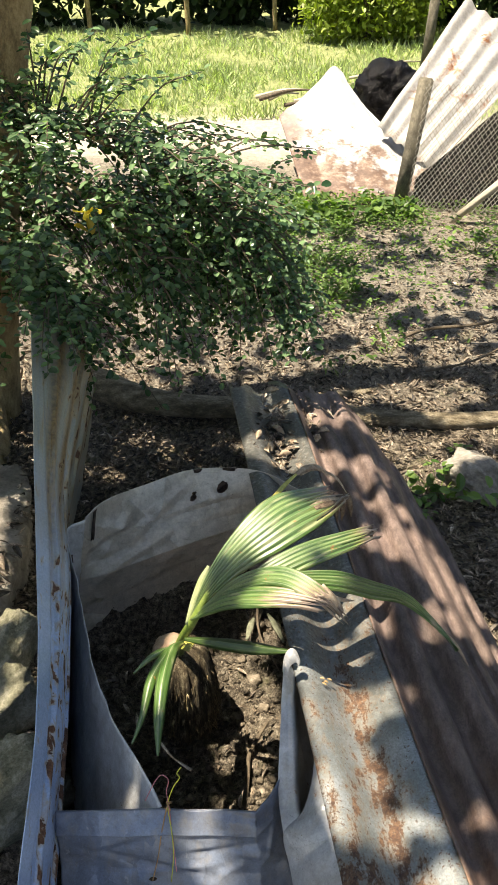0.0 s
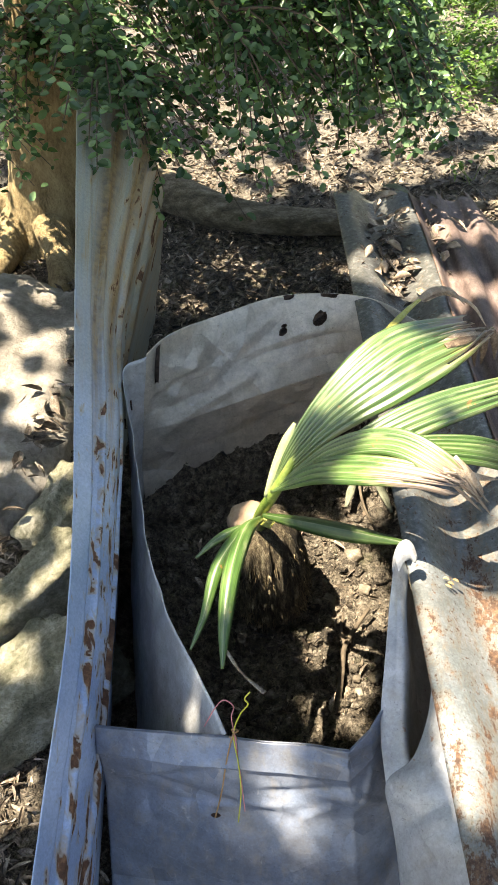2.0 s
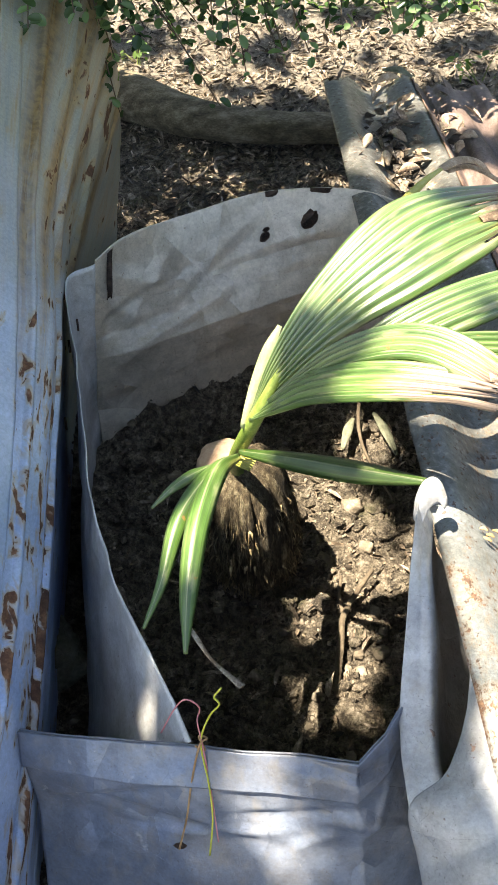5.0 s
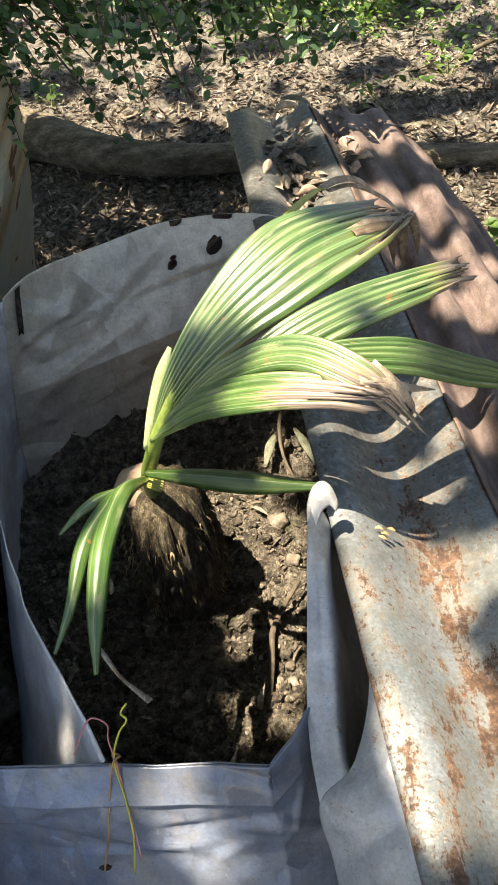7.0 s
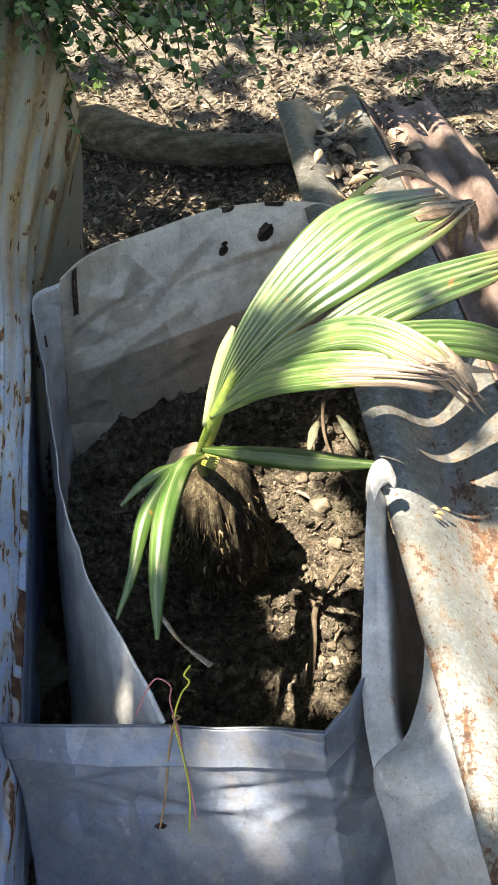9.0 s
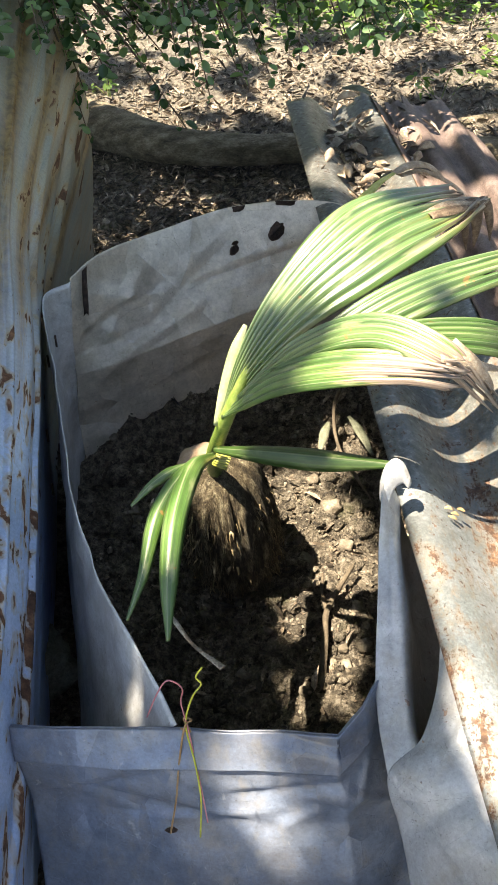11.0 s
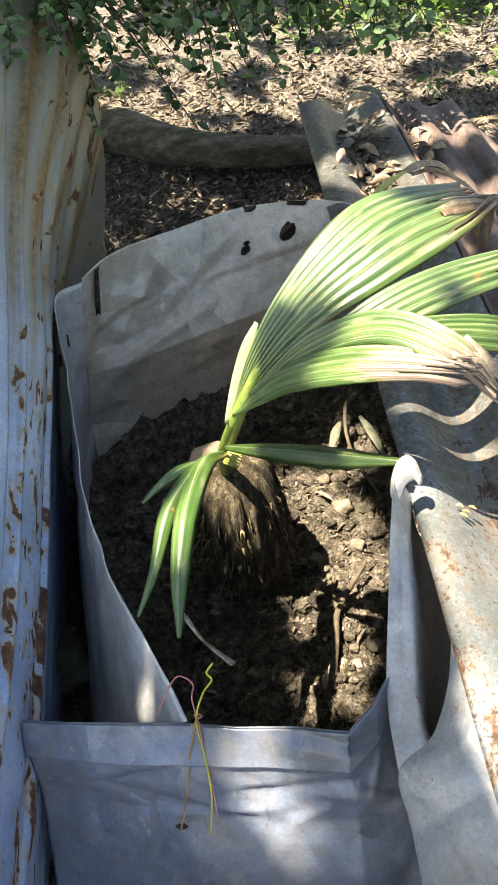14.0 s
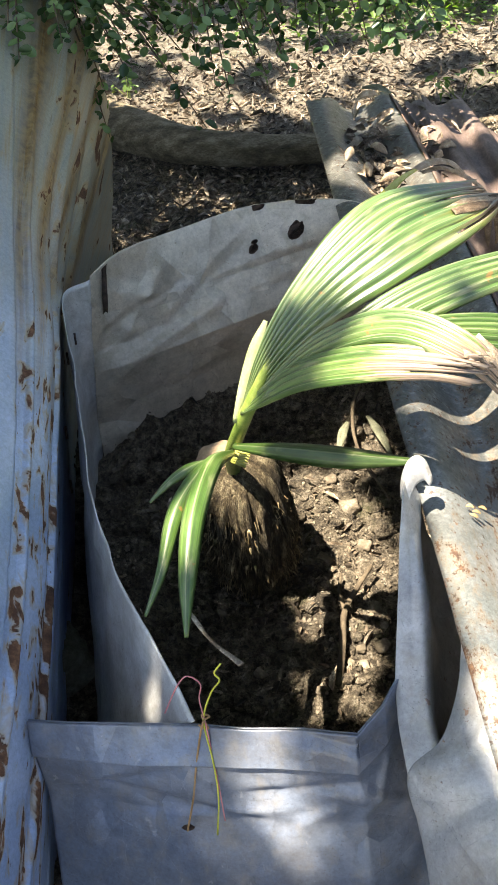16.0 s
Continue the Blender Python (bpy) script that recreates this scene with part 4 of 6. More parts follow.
    tip = surface([[(0.061, 0.936, 0.492), (0.062, 0.951, 0.503), (0.068, 0.960, 0.518), (0.077, 0.963, 0.524), (0.086, 0.960, 0.518), (0.093, 0.951, 0.503)],
                   [(0.063, 0.930, 0.492), (0.067, 0.943, 0.502), (0.073, 0.950, 0.512), (0.079, 0.953, 0.516), (0.085, 0.952, 0.512), (0.092, 0.947, 0.500)],
                   [(0.066, 0.925, 0.486), (0.071, 0.936, 0.494), (0.076, 0.944, 0.500), (0.081, 0.947, 0.502), (0.085, 0.948, 0.502), (0.090, 0.945, 0.496)]], 22, 12)
    sheet("folded_tip", tip, M_ZINC_GREY, th, "bright folded-over tip", dent=0.001, dscale=25)
    sheet("rolled_sheet", right, M_ZINC_GREY, th, "shaded inner side of the roll", dent=0.002, dscale=11)
    sheet("outer_flap", flap, M_ZINC_GREY, th, "pale sunlit outer flap of the roll", dent=0.002, dscale=11, folds=5)


left_sheet()
right_sheet()
pen_panels()


# ---- coconut seedling ----
def blade(name, path, widths, material, parent, pleats=6, depth=0.004, up=(0.0, -0.35, 1.0), n=44, nu=25, cup=0.12, ragged=0.0, split=2.0, label=""):
    """A pleated palm blade along a path: folded lengthwise, tapering, each pleat torn off at its own length and parted from the next beyond split."""
    per = 8
    nu = pleats * per + 1
    p = spline(path, n)
    w = spline([(x,) for x in widths], n)[:, 0]
    t = np.gradient(p, axis=0)
    g = np.zeros((n, nu, 3))
    for k in range(n):
        d = t[k] / np.linalg.norm(t[k])
        s = np.cross(d, np.array(up))
        s /= np.linalg.norm(s)
        u = np.cross(s, d)
        v = k / (n - 1)
        for i in range(nu):
            a = i / (nu - 1) * 2 - 1
            ph = (i % per) / per
            fold = 1 - 2 * abs(2 * ph - 1) ** 1.5
            pl = min(i // per, pleats - 1)
            g[k, i] = p[k] + s * (a * w[k] / 2) + u * (fold * 0.42 * depth * min(1, w[k] / 0.03) - cup * w[k] * a * a)
            if split < 1 and v > split:     # loose ends stray up and down
                g[k, i] += (u * 0.03 * noise.noise(Vector((pl * 2.3, w[1] * 50, 1))) + s * 0.012 * noise.noise(Vector((pl * 3.1, w[1] * 70, 5)))) * ((v - split) / (1 - split)) ** 1.5
            if ragged:
                g[k, i] += d * ragged * (v ** 4 * (1.3 * noise.noise(Vector((pl * 1.9, w[1] * 90, 3))) + 0.5 * noise.noise(Vector((a * 14, w[1] * 90, 3)))) - 0.5 * v ** 3 * a * a)
    ob = sheet(name, g, material, parent, label, thick=0.0007, cut=lambda a, v: v > split + 0.25 * noise.noise(Vector((math.floor(a * pleats + 0.4) * 1.7, w[1] * 40, 2))) and round(a * (nu - 1)) % per == per - 1 and 0.01 < a < 0.98)
    for lp in ob.data.uv_layers[0].data:
        lp.uv[0] *= pleats
    return ob


def seedling():
    th = empty("coconut_seedling", (-0.15, 1.19, 0.0))
    tagged(th, "sprouted coconut with fibrous husk and half-dried green leaves, standing on soil", "coconut seedling")
    nz, na = 70, 120
    vs, fs = [], []
    prof = spline([(0.060, -0.03), (0.068, 0.02), (0.073, 0.08), (0.071, 0.14), (0.064, 0.20), (0.050, 0.25), (0.03, 0.275), (0.004, 0.282)], nz)
    for k in range(nz):
        r, z = prof[k]
        for s in range(na):
            a = 2 * math.pi * s / na
            c = Vector((math.cos(a), math.sin(a), 0))
            fib = 0.12 * noise.noise(c * 4 + Vector((0, 0, z * 5))) + 0.16 * noise.noise(c * 12 + Vector((0, 0, z * 11))) + 0.10 * abs(noise.noise(c * 30 + Vector((0, 0, z * 10))))
            ridge = 0.05 * max(0.0, math.cos(3 * (a + 0.9))) ** 3
            rr = r * (1 + fib + ridge)
            vs.append((-0.150 + rr * c.x + 0.02 * z, 1.192 + rr * c.y - 0.05 * z, z + 0.006 * noise.noise(c * 9 + Vector((0, 0, z * 20)))))
    for k in range(nz - 1):
        for s in range(na):
            q = (s + 1) % na
            fs.append((k * na + s, k * na + q, (k + 1) * na + q, (k + 1) * na + s))
    fs.append(tuple((nz - 1) * na + s for s in range(na)))
    husk = raw("husk", vs, fs, M_HUSK, th, "weathered brown fibrous husk", True)
    fv, ff = [], []
    for q in range(760):
        a, z = RNG.uniform(0, 2 * math.pi), RNG.uniform(0.01, 0.22)
        r = np.interp(z, prof[:, 1], prof[:, 0]) * 1.03
        d = np.array((math.cos(a), math.sin(a), 0.0))
        p0 = np.array((-0.150 + 0.02 * z, 1.192 - 0.05 * z, z)) + d * r
        p1 = p0 + np.array((0, 0, -RNG.uniform(0.012, 0.04))) + d * RNG.uniform(-0.002, 0.006) + RNG.normal(0, 0.004, 3)
        wide = 0.0011 if q % 2 else RNG.uniform(0.0015, 0.0034)
        v, f = tube_mesh([p0, (p0 + p1) / 2 + d * 0.004, p1], [wide, wide * 0.3], 4, 4, 0.0, 0.4)
        ff.extend([tuple(i + len(fv) for i in q) for q in f])
        fv.extend(v)
    tagged(raw("husk_fibre", fv, ff, M_FIBRE, husk, "pale torn husk fibres"), kind="stuff")
    lump("husk_cap", (-0.178, 1.19, 0.262), (0.036, 0.036, 0.024), M_HUSKTOP, amp=0.2, parent=husk, label="pinkish smooth top of the nut", sub=3)
    stem = tube("stem", [(-0.152, 1.17, 0.26), (-0.145, 1.135, 0.34), (-0.111, 1.084, 0.46), (-0.085, 1.085, 0.52), (-0.062, 1.108, 0.563)], [0.011, 0.010, 0.009, 0.007, 0.003], M_STEM, th, sides=10, n=24)
    blade("leaf", [(-0.114, 1.081, 0.47), (-0.078, 1.092, 0.545), (-0.033, 1.118, 0.597), (0.021, 1.149, 0.635), (0.086, 1.20, 0.65), (0.180, 1.285, 0.622)],
          [0.004, 0.030, 0.056, 0.083, 0.106, 0.108, 0.06], M_PALM, th, pleats=9, depth=0.0042, ragged=0.035, split=0.93, label="broad pleated green blade")
    blade("leaf", [(-0.083, 1.055, 0.52), (0.016, 1.061, 0.60), (0.116, 1.104, 0.628), (0.245, 1.182, 0.61)],
          [0.004, 0.034, 0.052, 0.050, 0.036], M_PALM, th, pleats=6, depth=0.004, ragged=0.035, split=0.9)
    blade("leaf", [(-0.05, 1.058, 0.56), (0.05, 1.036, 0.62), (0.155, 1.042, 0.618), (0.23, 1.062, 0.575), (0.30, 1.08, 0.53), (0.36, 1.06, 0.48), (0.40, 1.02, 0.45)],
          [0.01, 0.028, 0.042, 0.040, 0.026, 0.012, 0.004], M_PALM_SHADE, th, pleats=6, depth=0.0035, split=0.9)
    blade("leaf", [(-0.09, 1.068, 0.515), (-0.014, 1.062, 0.592), (0.057, 1.033, 0.638), (0.117, 0.992, 0.638), (0.165, 0.975, 0.595)],
          [0.004, 0.034, 0.042, 0.036, 0.012], M_PALM_DRY, th, pleats=5, depth=0.004, ragged=0.045, split=0.84, label="yellowing blade with a dried tip")
    blade("leaf", [(-0.114, 1.077, 0.475), (-0.046, 1.046, 0.562), (0.033, 0.998, 0.622), (0.125, 0.972, 0.634)],
          [0.004, 0.034, 0.046, 0.040, 0.026], M_PALM_DRY, th, pleats=5, depth=0.004, ragged=0.035, split=0.86, label="green blade with a brown papery tip")
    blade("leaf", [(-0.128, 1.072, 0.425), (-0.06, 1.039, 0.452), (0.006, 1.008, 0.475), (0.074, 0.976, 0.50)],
          [0.008, 0.024, 0.026, 0.008], M_PALM_DEEP_SHADE, th, pleats=1, depth=0.010, label="narrow green blade with shade put into its colour")
    blade("leaf", [(-0.135, 1.095, 0.39), (-0.148, 1.03, 0.445), (-0.157, 0.948, 0.46), (-0.16, 0.879, 0.44), (-0.159, 0.823, 0.408)],
          [0.012, 0.026, 0.026, 0.02, 0.004], M_PALM_LOW, th, pleats=1, depth=0.010, label="drooping green blade")
    blade("leaf", [(-0.137, 1.095, 0.39), (-0.152, 1.025, 0.445), (-0.179, 0.957, 0.45), (-0.192, 0.892, 0.425), (-0.208, 0.852, 0.40)],
          [0.01, 0.024, 0.022, 0.012, 0.003], M_PALM_LOW, th, pleats=1, depth=0.010, label="drooping green blade")
    blade("leaf", [(-0.143, 1.09, 0.385), (-0.165, 1.03, 0.44), (-0.192, 1.008, 0.44), (-0.219, 0.987, 0.424)],
          [0.008, 0.016, 0.012, 0.003], M_PALM_LOW, th, pleats=1, depth=0.008, label="short drooping green blade")
    blade("leaf", [(-0.01, 1.165, 0.612), (0.022, 1.207, 0.628), (0.050, 1.258, 0.634), (0.068, 1.291, 0.632), (0.084, 1.325, 0.625), (0.104, 1.369, 0.61)], [0.003, 0.005, 0.009, 0.010, 0.008, 0.005], M_SHEATH, th, pleats=2, depth=0.002, label="narrow yellow-green blade")
    for path, w, mat in (([(0.102, 1.365, 0.612), (0.128, 1.411, 0.597), (0.156, 1.434, 0.58), (0.182, 1.426, 0.556)], 0.014, M_DEAD),
                         ([(0.110, 1.378, 0.60), (0.150, 1.44, 0.57), (0.20, 1.46, 0.53), (0.225, 1.44, 0.50)], 0.010, M_DEAD),
                         ([(0.165, 1.275, 0.622), (0.178, 1.283, 0.61), (0.182, 1.28, 0.585), (0.186, 1.278, 0.55)], 0.017, M_DEAD_DARK),
                         ([(0.180, 1.275, 0.620), (0.192, 1.284, 0.612), (0.196, 1.283, 0.584), (0.195, 1.28, 0.553)], 0.018, M_DEAD_DARK),
                         ([(0.190, 1.275, 0.618), (0.205, 1.29, 0.611), (0.213, 1.29, 0.584), (0.216, 1.29, 0.554)], 0.015, M_DEAD_DARK),
                         ([(0.120, 1.222, 0.640), (0.145, 1.245, 0.635), (0.170, 1.262, 0.627), (0.205, 1.284, 0.612)], 0.012, M_DEAD),
                         ([(0.130, 1.218, 0.640), (0.155, 1.24, 0.632), (0.178, 1.26, 0.622), (0.200, 1.27, 0.608)], 0.014, M_DEAD_DARK),
                         ([(0.225, 1.19, 0.612), (0.240, 1.195, 0.606), (0.244, 1.195, 0.592), (0.245, 1.195, 0.575)], 0.014, M_DEAD_DARK),
                         ([(0.128, 1.005, 0.640), (0.150, 0.99, 0.622), (0.163, 0.985, 0.600), (0.160, 0.98, 0.585)], 0.013, M_DEAD),
                         ([(0.115, 0.985, 0.637), (0.14, 0.99, 0.628), (0.165, 1.0, 0.610), (0.190, 1.01, 0.595)], 0.012, M_DEAD),
                         ([(0.35, 1.065, 0.488), (0.375, 1.05, 0.468), (0.40, 1.03, 0.45), (0.42, 1.005, 0.425)], 0.012, M_DEAD)):
        blade("dry_tip", path, [w * 0.7, w, w * 0.7, w * 0.08], mat, th, pleats=2, depth=0.002, n=24, cup=0.15, label="papery brown dried leaf tip")
    blade("leaf_sheath", [(-0.124, 1.082, 0.455), (-0.108, 1.094, 0.505), (-0.092, 1.106, 0.548), (-0.078, 1.120, 0.576)], [0.006, 0.015, 0.017, 0.005], M_PALESHEATH, th, pleats=1, depth=0.006, n=20, label="pale papery leaf sheath")
    for q in range(6):
        x, y, z = -0.142 + 0.003 * q, 1.118 - 0.006 * q, 0.345 + 0.011 * q
        tube("sheath_stub", [(x, y, z), (x + 0.008, y - 0.006, z + 0.002), (x + 0.018, y - 0.009, z - 0.003 + 0.001 * q)], [0.0035, 0.003, 0.0012], M_SHEATH, stem, "yellow-green torn leaf base", sides=6, n=8)
    tube("dry_strand", [(-0.158, 0.85, 0.412), (-0.15, 0.84, 0.41), (-0.131, 0.816, 0.413), (-0.098, 0.786, 0.424)], [0.002, 0.003, 0.002, 0.004], M_LITTER, th, "grey dried leaf strand", flat=0.4)


seedling()


# ---- tree with low branches ----
# ends of the sprays that hang lowest over the pen, and of the long ones that reach out over the lawn
HANGING = [(-0.48, 1.90, 0.60), (-0.45, 1.93, 0.57), (-0.40, 1.92, 0.59), (-0.37, 1.93, 0.56), (-0.34, 1.95, 0.57), (-0.29, 1.98, 0.60), (-0.25, 1.94, 0.54), (-0.22, 1.93, 0.50), (-0.195, 1.93, 0.475), (-0.25, 1.94, 0.41),
           (-0.15, 1.95, 0.57), (-0.09, 1.97, 0.58), (-0.08, 1.95, 0.50), (-0.50, 1.9, 0.65), (-0.43, 1.88, 0.63), (-0.30, 2.0, 0.64), (-0.20, 2.0, 0.62), (0.0, 2.05, 0.60), (-0.26, 2.2, 1.30), (-0.12, 2.2, 1.26), (-0.34, 2.2, 1.22), (-0.44, 2.2, 1.32), (-0.2, 2.25, 1.24)]


def tree():
    th = empty("tree", (-0.95, 2.45, 0.03))
    tagged(th, "leaning tree with brown bark, spreading roots and low drooping leafy branches", "tree")
    tube("trunk", [(-1.0, 2.43, -0.02), (-0.96, 2.45, 0.1), (-0.90, 2.47, 0.4), (-0.78, 2.5, 0.95), (-0.70, 2.5, 1.3), (-0.58, 2.52, 2.0), (-0.5, 2.6, 3.0), (-0.35, 2.6, 4.2)],
         [0.19, 0.13, 0.10, 0.085, 0.08, 0.08, 0.07, 0.05], M_BARK, th, sides=20, n=60, rough=0.14)
    for a, b in (((-1.0, 2.42), (-1.3, 2.12)), ((-0.92, 2.38), (-0.85, 2.14)), ((-1.02, 2.4), (-1.12, 2.1)), ((-1.05, 2.5), (-1.5, 2.6))):
        tube("root", [(a[0], a[1], 0.14), ((a[0] + b[0]) / 2 + 0.02, (a[1] + b[1]) / 2, 0.085), (b[0], b[1], 0.045), (b[0] * 1.06, b[1] - 0.1, 0.0)], [0.06, 0.045, 0.03, 0.012], M_BARK, th, sides=10, n=20, rough=0.2)
    limbs = [[(-0.74, 2.5, 1.0), (-0.55, 2.42, 1.08), (-0.3, 2.33, 0.98), (-0.05, 2.28, 0.82)],
             [(-0.78, 2.5, 0.9), (-0.6, 2.35, 0.98), (-0.42, 2.2, 0.9), (-0.25, 2.08, 0.75)],
             [(-0.85, 2.48, 0.65), (-0.75, 2.3, 0.78), (-0.62, 2.15, 0.8), (-0.5, 2.02, 0.7)],
             [(-0.8, 2.5, 0.85), (-0.88, 2.3, 0.95), (-0.95, 2.15, 0.88), (-1.05, 2.05, 0.75)],
             [(-0.82, 2.5, 0.8), (-0.5, 2.5, 0.85), (-0.2, 2.45, 0.75), (0.1, 2.4, 0.6)]]
    twig_v, twig_f, items = [], [], []

    def add_tube(path, radii, sides=5, n=10):
        v, f = tube_mesh(path, radii, sides, n)
        k = len(twig_v)
        twig_v.extend(v)
        twig_f.extend([tuple(i + k for i in q) for q in f])

    limb_pts = []
    for limb in limbs:
        tube("limb", limb, [0.012, 0.008, 0.006, 0.003], M_BARK, th, sides=7, n=18)
        limb_pts.extend(spline(limb, 30))
    limb_pts = np.array(limb_pts)
    for q in range(760):
        x = RNG.uniform(-1.25, 0.20)
        y = RNG.uniform(1.9, 2.6) if x < -0.35 else RNG.uniform(2.02, 2.6)
        e = np.array((x, y, RNG.uniform(0.40 + 0.1 * abs(x + 0.28), 1.17 - 0.13 * (x + 0.9))))
        if q % 11 == 0:      # sprays hanging before the ribbed sheet
            e = np.array((RNG.uniform(-0.9, -0.42), RNG.uniform(1.72, 1.95), RNG.uniform(0.6, 0.95)))
        if q >= 640:         # the lower, more open fringe
            e = np.array((RNG.uniform(-0.45, 0.26), RNG.uniform(2.1, 2.5), RNG.uniform(0.42, 0.8)))
        if q < len(HANGING):
            e = np.array(HANGING[q])
        if q % 34 == 33:     # a few bare sprays higher up
            e = np.array((RNG.uniform(-0.85, -0.25), RNG.uniform(2.2, 2.5), RNG.uniform(1.08, 1.36)))
        near = limb_pts[np.argsort(np.linalg.norm(limb_pts - e - np.array((-0.15, 0.1, 0.12)), axis=1))[RNG.randint(0, 6)]]
        m = near * 0.45 + e * 0.55 + np.array((0, 0, 0.05))
        add_tube([near, m, e], [0.0035, 0.0024, 0.001], 4, 8)
        pts = spline([near, m, e], 20)
        span = np.linalg.norm(e - near)
        first = int(max(2, 20 - 20 * 0.34 / max(span, 0.1)))
        for k in range(first, 20):
            for side in (-1, 1):
                if RNG.rand() < 0.1:
                    continue
                d = pts[k] - pts[k - 1]
                d = d / (np.linalg.norm(d) + 1e-9)
                sd = np.cross(d, (0, 0, 1.0))
                dr = sd * side * 0.9 + d * 0.4 * np.array((1, 1, 0.3)) + RNG.normal(0, 0.35, 3) * np.array((1, 1, 0.6))
                ln = RNG.uniform(0.014, 0.028)
                items.append((pts[k] + RNG.normal(0, 0.008, 3), dr, np.array((0, -0.3, 1.0)) + RNG.normal(0, 0.35, 3), ln, ln * RNG.uniform(0.44, 0.6)))
    tagged(raw("twig_spray", twig_v, twig_f, M_TWIG, th, "thin brown twigs", True), kind="stuff")
    v, f = leaf_cloud(items)
    tagged(raw("low_foliage", v, f, M_LEAF, th, "small rounded dark green leaves", True), kind="stuff")
    items = []
    for c in ((-0.44, 2.126, 0.92),):
        for _ in range(7):
            dr = RNG.normal(0, 1, 3)
            items.append((np.array(c) + RNG.normal(0, 0.012, 3), dr, np.array((0, -0.4, 1.0)) + RNG.normal(0, 0.3, 3), 0.045, 0.026))
    v, f = leaf_cloud(items)
    raw("yellow_leaves", v, f, M_YELLOW, th, "cluster of yellow leaves")
    # the crown overhead, which breaks the sunlight up
    k = sun_from / sun_from.z
    gaps = [(0.30, 0.91, 0.055), (0.31, 0.83, 0.032), (0.33, 0.785, 0.034), (0.42, 0.65, 0.035), (0.46, 0.55, 0.04), (0.38, 0.945, 0.034), (0.305, 0.70, 0.034), (0.28, 0.77, 0.026),
            (-0.035, 1.32, 0.05), (0.02, 1.265, 0.052), (0.045, 1.43, 0.045), (-0.085, 1.345, 0.04), (0.035, 1.155, 0.05), (-0.033, 1.147, 0.032), (0.0, 1.09, 0.035), (-0.032, 1.065, 0.028), (0.02, 1.01, 0.028), (-0.05, 1.17, 0.046), (-0.025, 0.95, 0.03),
            (0.215, 1.235, 0.085), (0.17, 1.185, 0.05), (0.31, 1.157, 0.08), (0.385, 1.195, 0.045), (0.32, 1.09, 0.055), (0.27, 1.03, 0.052), (0.24, 1.03, 0.04), (0.05, 0.755, 0.019), (0.035, 0.70, 0.018), (0.062, 0.692, 0.013), (-0.102, 0.822, 0.010),
            (0.17, 1.80, 0.07), (0.28, 1.78, 0.07), (0.43, 1.75, 0.05), (0.5, 1.57, 0.05), (0.46, 1.43, 0.055), (0.55, 1.35, 0.055), (0.64, 1.41, 0.05), (0.44, 1.62, 0.035), (0.58, 1.47, 0.04), (0.60, 1.22, 0.05), (0.70, 1.28, 0.05), (0.52, 1.16, 0.03),
            (0.0, 2.30, 0.12), (0.17, 2.27, 0.13), (0.36, 2.3, 0.11), (-0.29, 2.24, 0.13), (-0.56, 2.14, 0.09), (0.02, 2.45, 0.12), (-0.3, 2.57, 0.10), (-0.84, 2.46, 0.22), (-0.90, 2.33, 0.13), (-1.02, 2.2, 0.08)]
    # thin places, where part of the light comes through
    thin = [(-0.72, 2.38, 0.14), (-0.38, 2.38, 0.14), (-0.05, 2.45, 0.10), (-0.5, 1.78, 0.06), (-0.58, 1.95, 0.08), (-0.66, 2.2, 0.12), (0.12, 2.3, 0.10), (-0.02, 1.31, 0.08), (0.01, 1.10, 0.06), (0.38, 0.72, 0.05), (0.44, 0.58, 0.06), (0.40, 0.45, 0.08), (0.55, 0.72, 0.04), (0.58, 0.55, 0.04), (0.30, 1.60, 0.06)]
    items = []

    def shaded(gx, gy):
        if any((gx - a) ** 2 + (gy - b) ** 2 < (r + 0.025) ** 2 for a, b, r in gaps):
            return RNG.rand() < 0.004
        d = noise.noise(Vector((gx * 6.5, gy * 6.5, 0.7))) + 0.5 * noise.noise(Vector((gx * 15, gy * 15, 4.0)))
        if any((gx - a) ** 2 + (gy - b) ** 2 < (r + 0.015) ** 2 for a, b, r in thin):
            return RNG.rand() < 0.10 or noise.noise(Vector((gx * 17, gy * 17, 6.0))) > 0.22
        if gx < -0.42 and gy < 2.0:
            return noise.noise(Vector((gx * 10, gy * 10, 2.0))) > 0.1
        if -0.55 < gx < 0.75 and 0.45 < gy < 1.95 or -0.6 < gx < 0.2 and gy < 2.05:
            return True
        return d > (0.33 if gx > 0.25 and gy > 2.15 else 0.26 if gy > 2.0 else 0.05) or RNG.rand() < 0.02

    for count, zlo, zhi, xs, ys, big in ((34000, 2.9, 4.6, (-1.6, 1.8), (0.1, 4.3), 0.075), (7000, 4.8, 6.5, (-1.8, 1.9), (0.0, 4.3), 0.21)):
        for _ in range(count):
            gx, gy, z = RNG.uniform(*xs), RNG.uniform(*ys), RNG.uniform(zlo, zhi)
            if not shaded(gx, gy):
                continue
            if big > 0.1 and (any((gx - a) ** 2 + (gy - b) ** 2 < (r + 0.09) ** 2 for a, b, r in gaps + thin) or gx < -0.35 and 0.5 < gy < 2.2 or (gy > 1.9 and (noise.noise(Vector((gx * 6.5, gy * 6.5, 0.7))) < 0.25 or gx > 0.15 and gx < 1.7))):
                continue
            ln = big * RNG.uniform(0.7, 1.25)
            dr = RNG.normal(0, 1, 3) * np.array((1, 1, 0.4))
            items.append((np.array((gx + k.x * z, gy + k.y * z, z)) - dr / np.linalg.norm(dr) * ln * 0.5, dr, np.array((0, 0, 1.0)) + RNG.normal(0, 0.3, 3), ln, ln * 0.62))
    v, f = leaf_cloud(items)
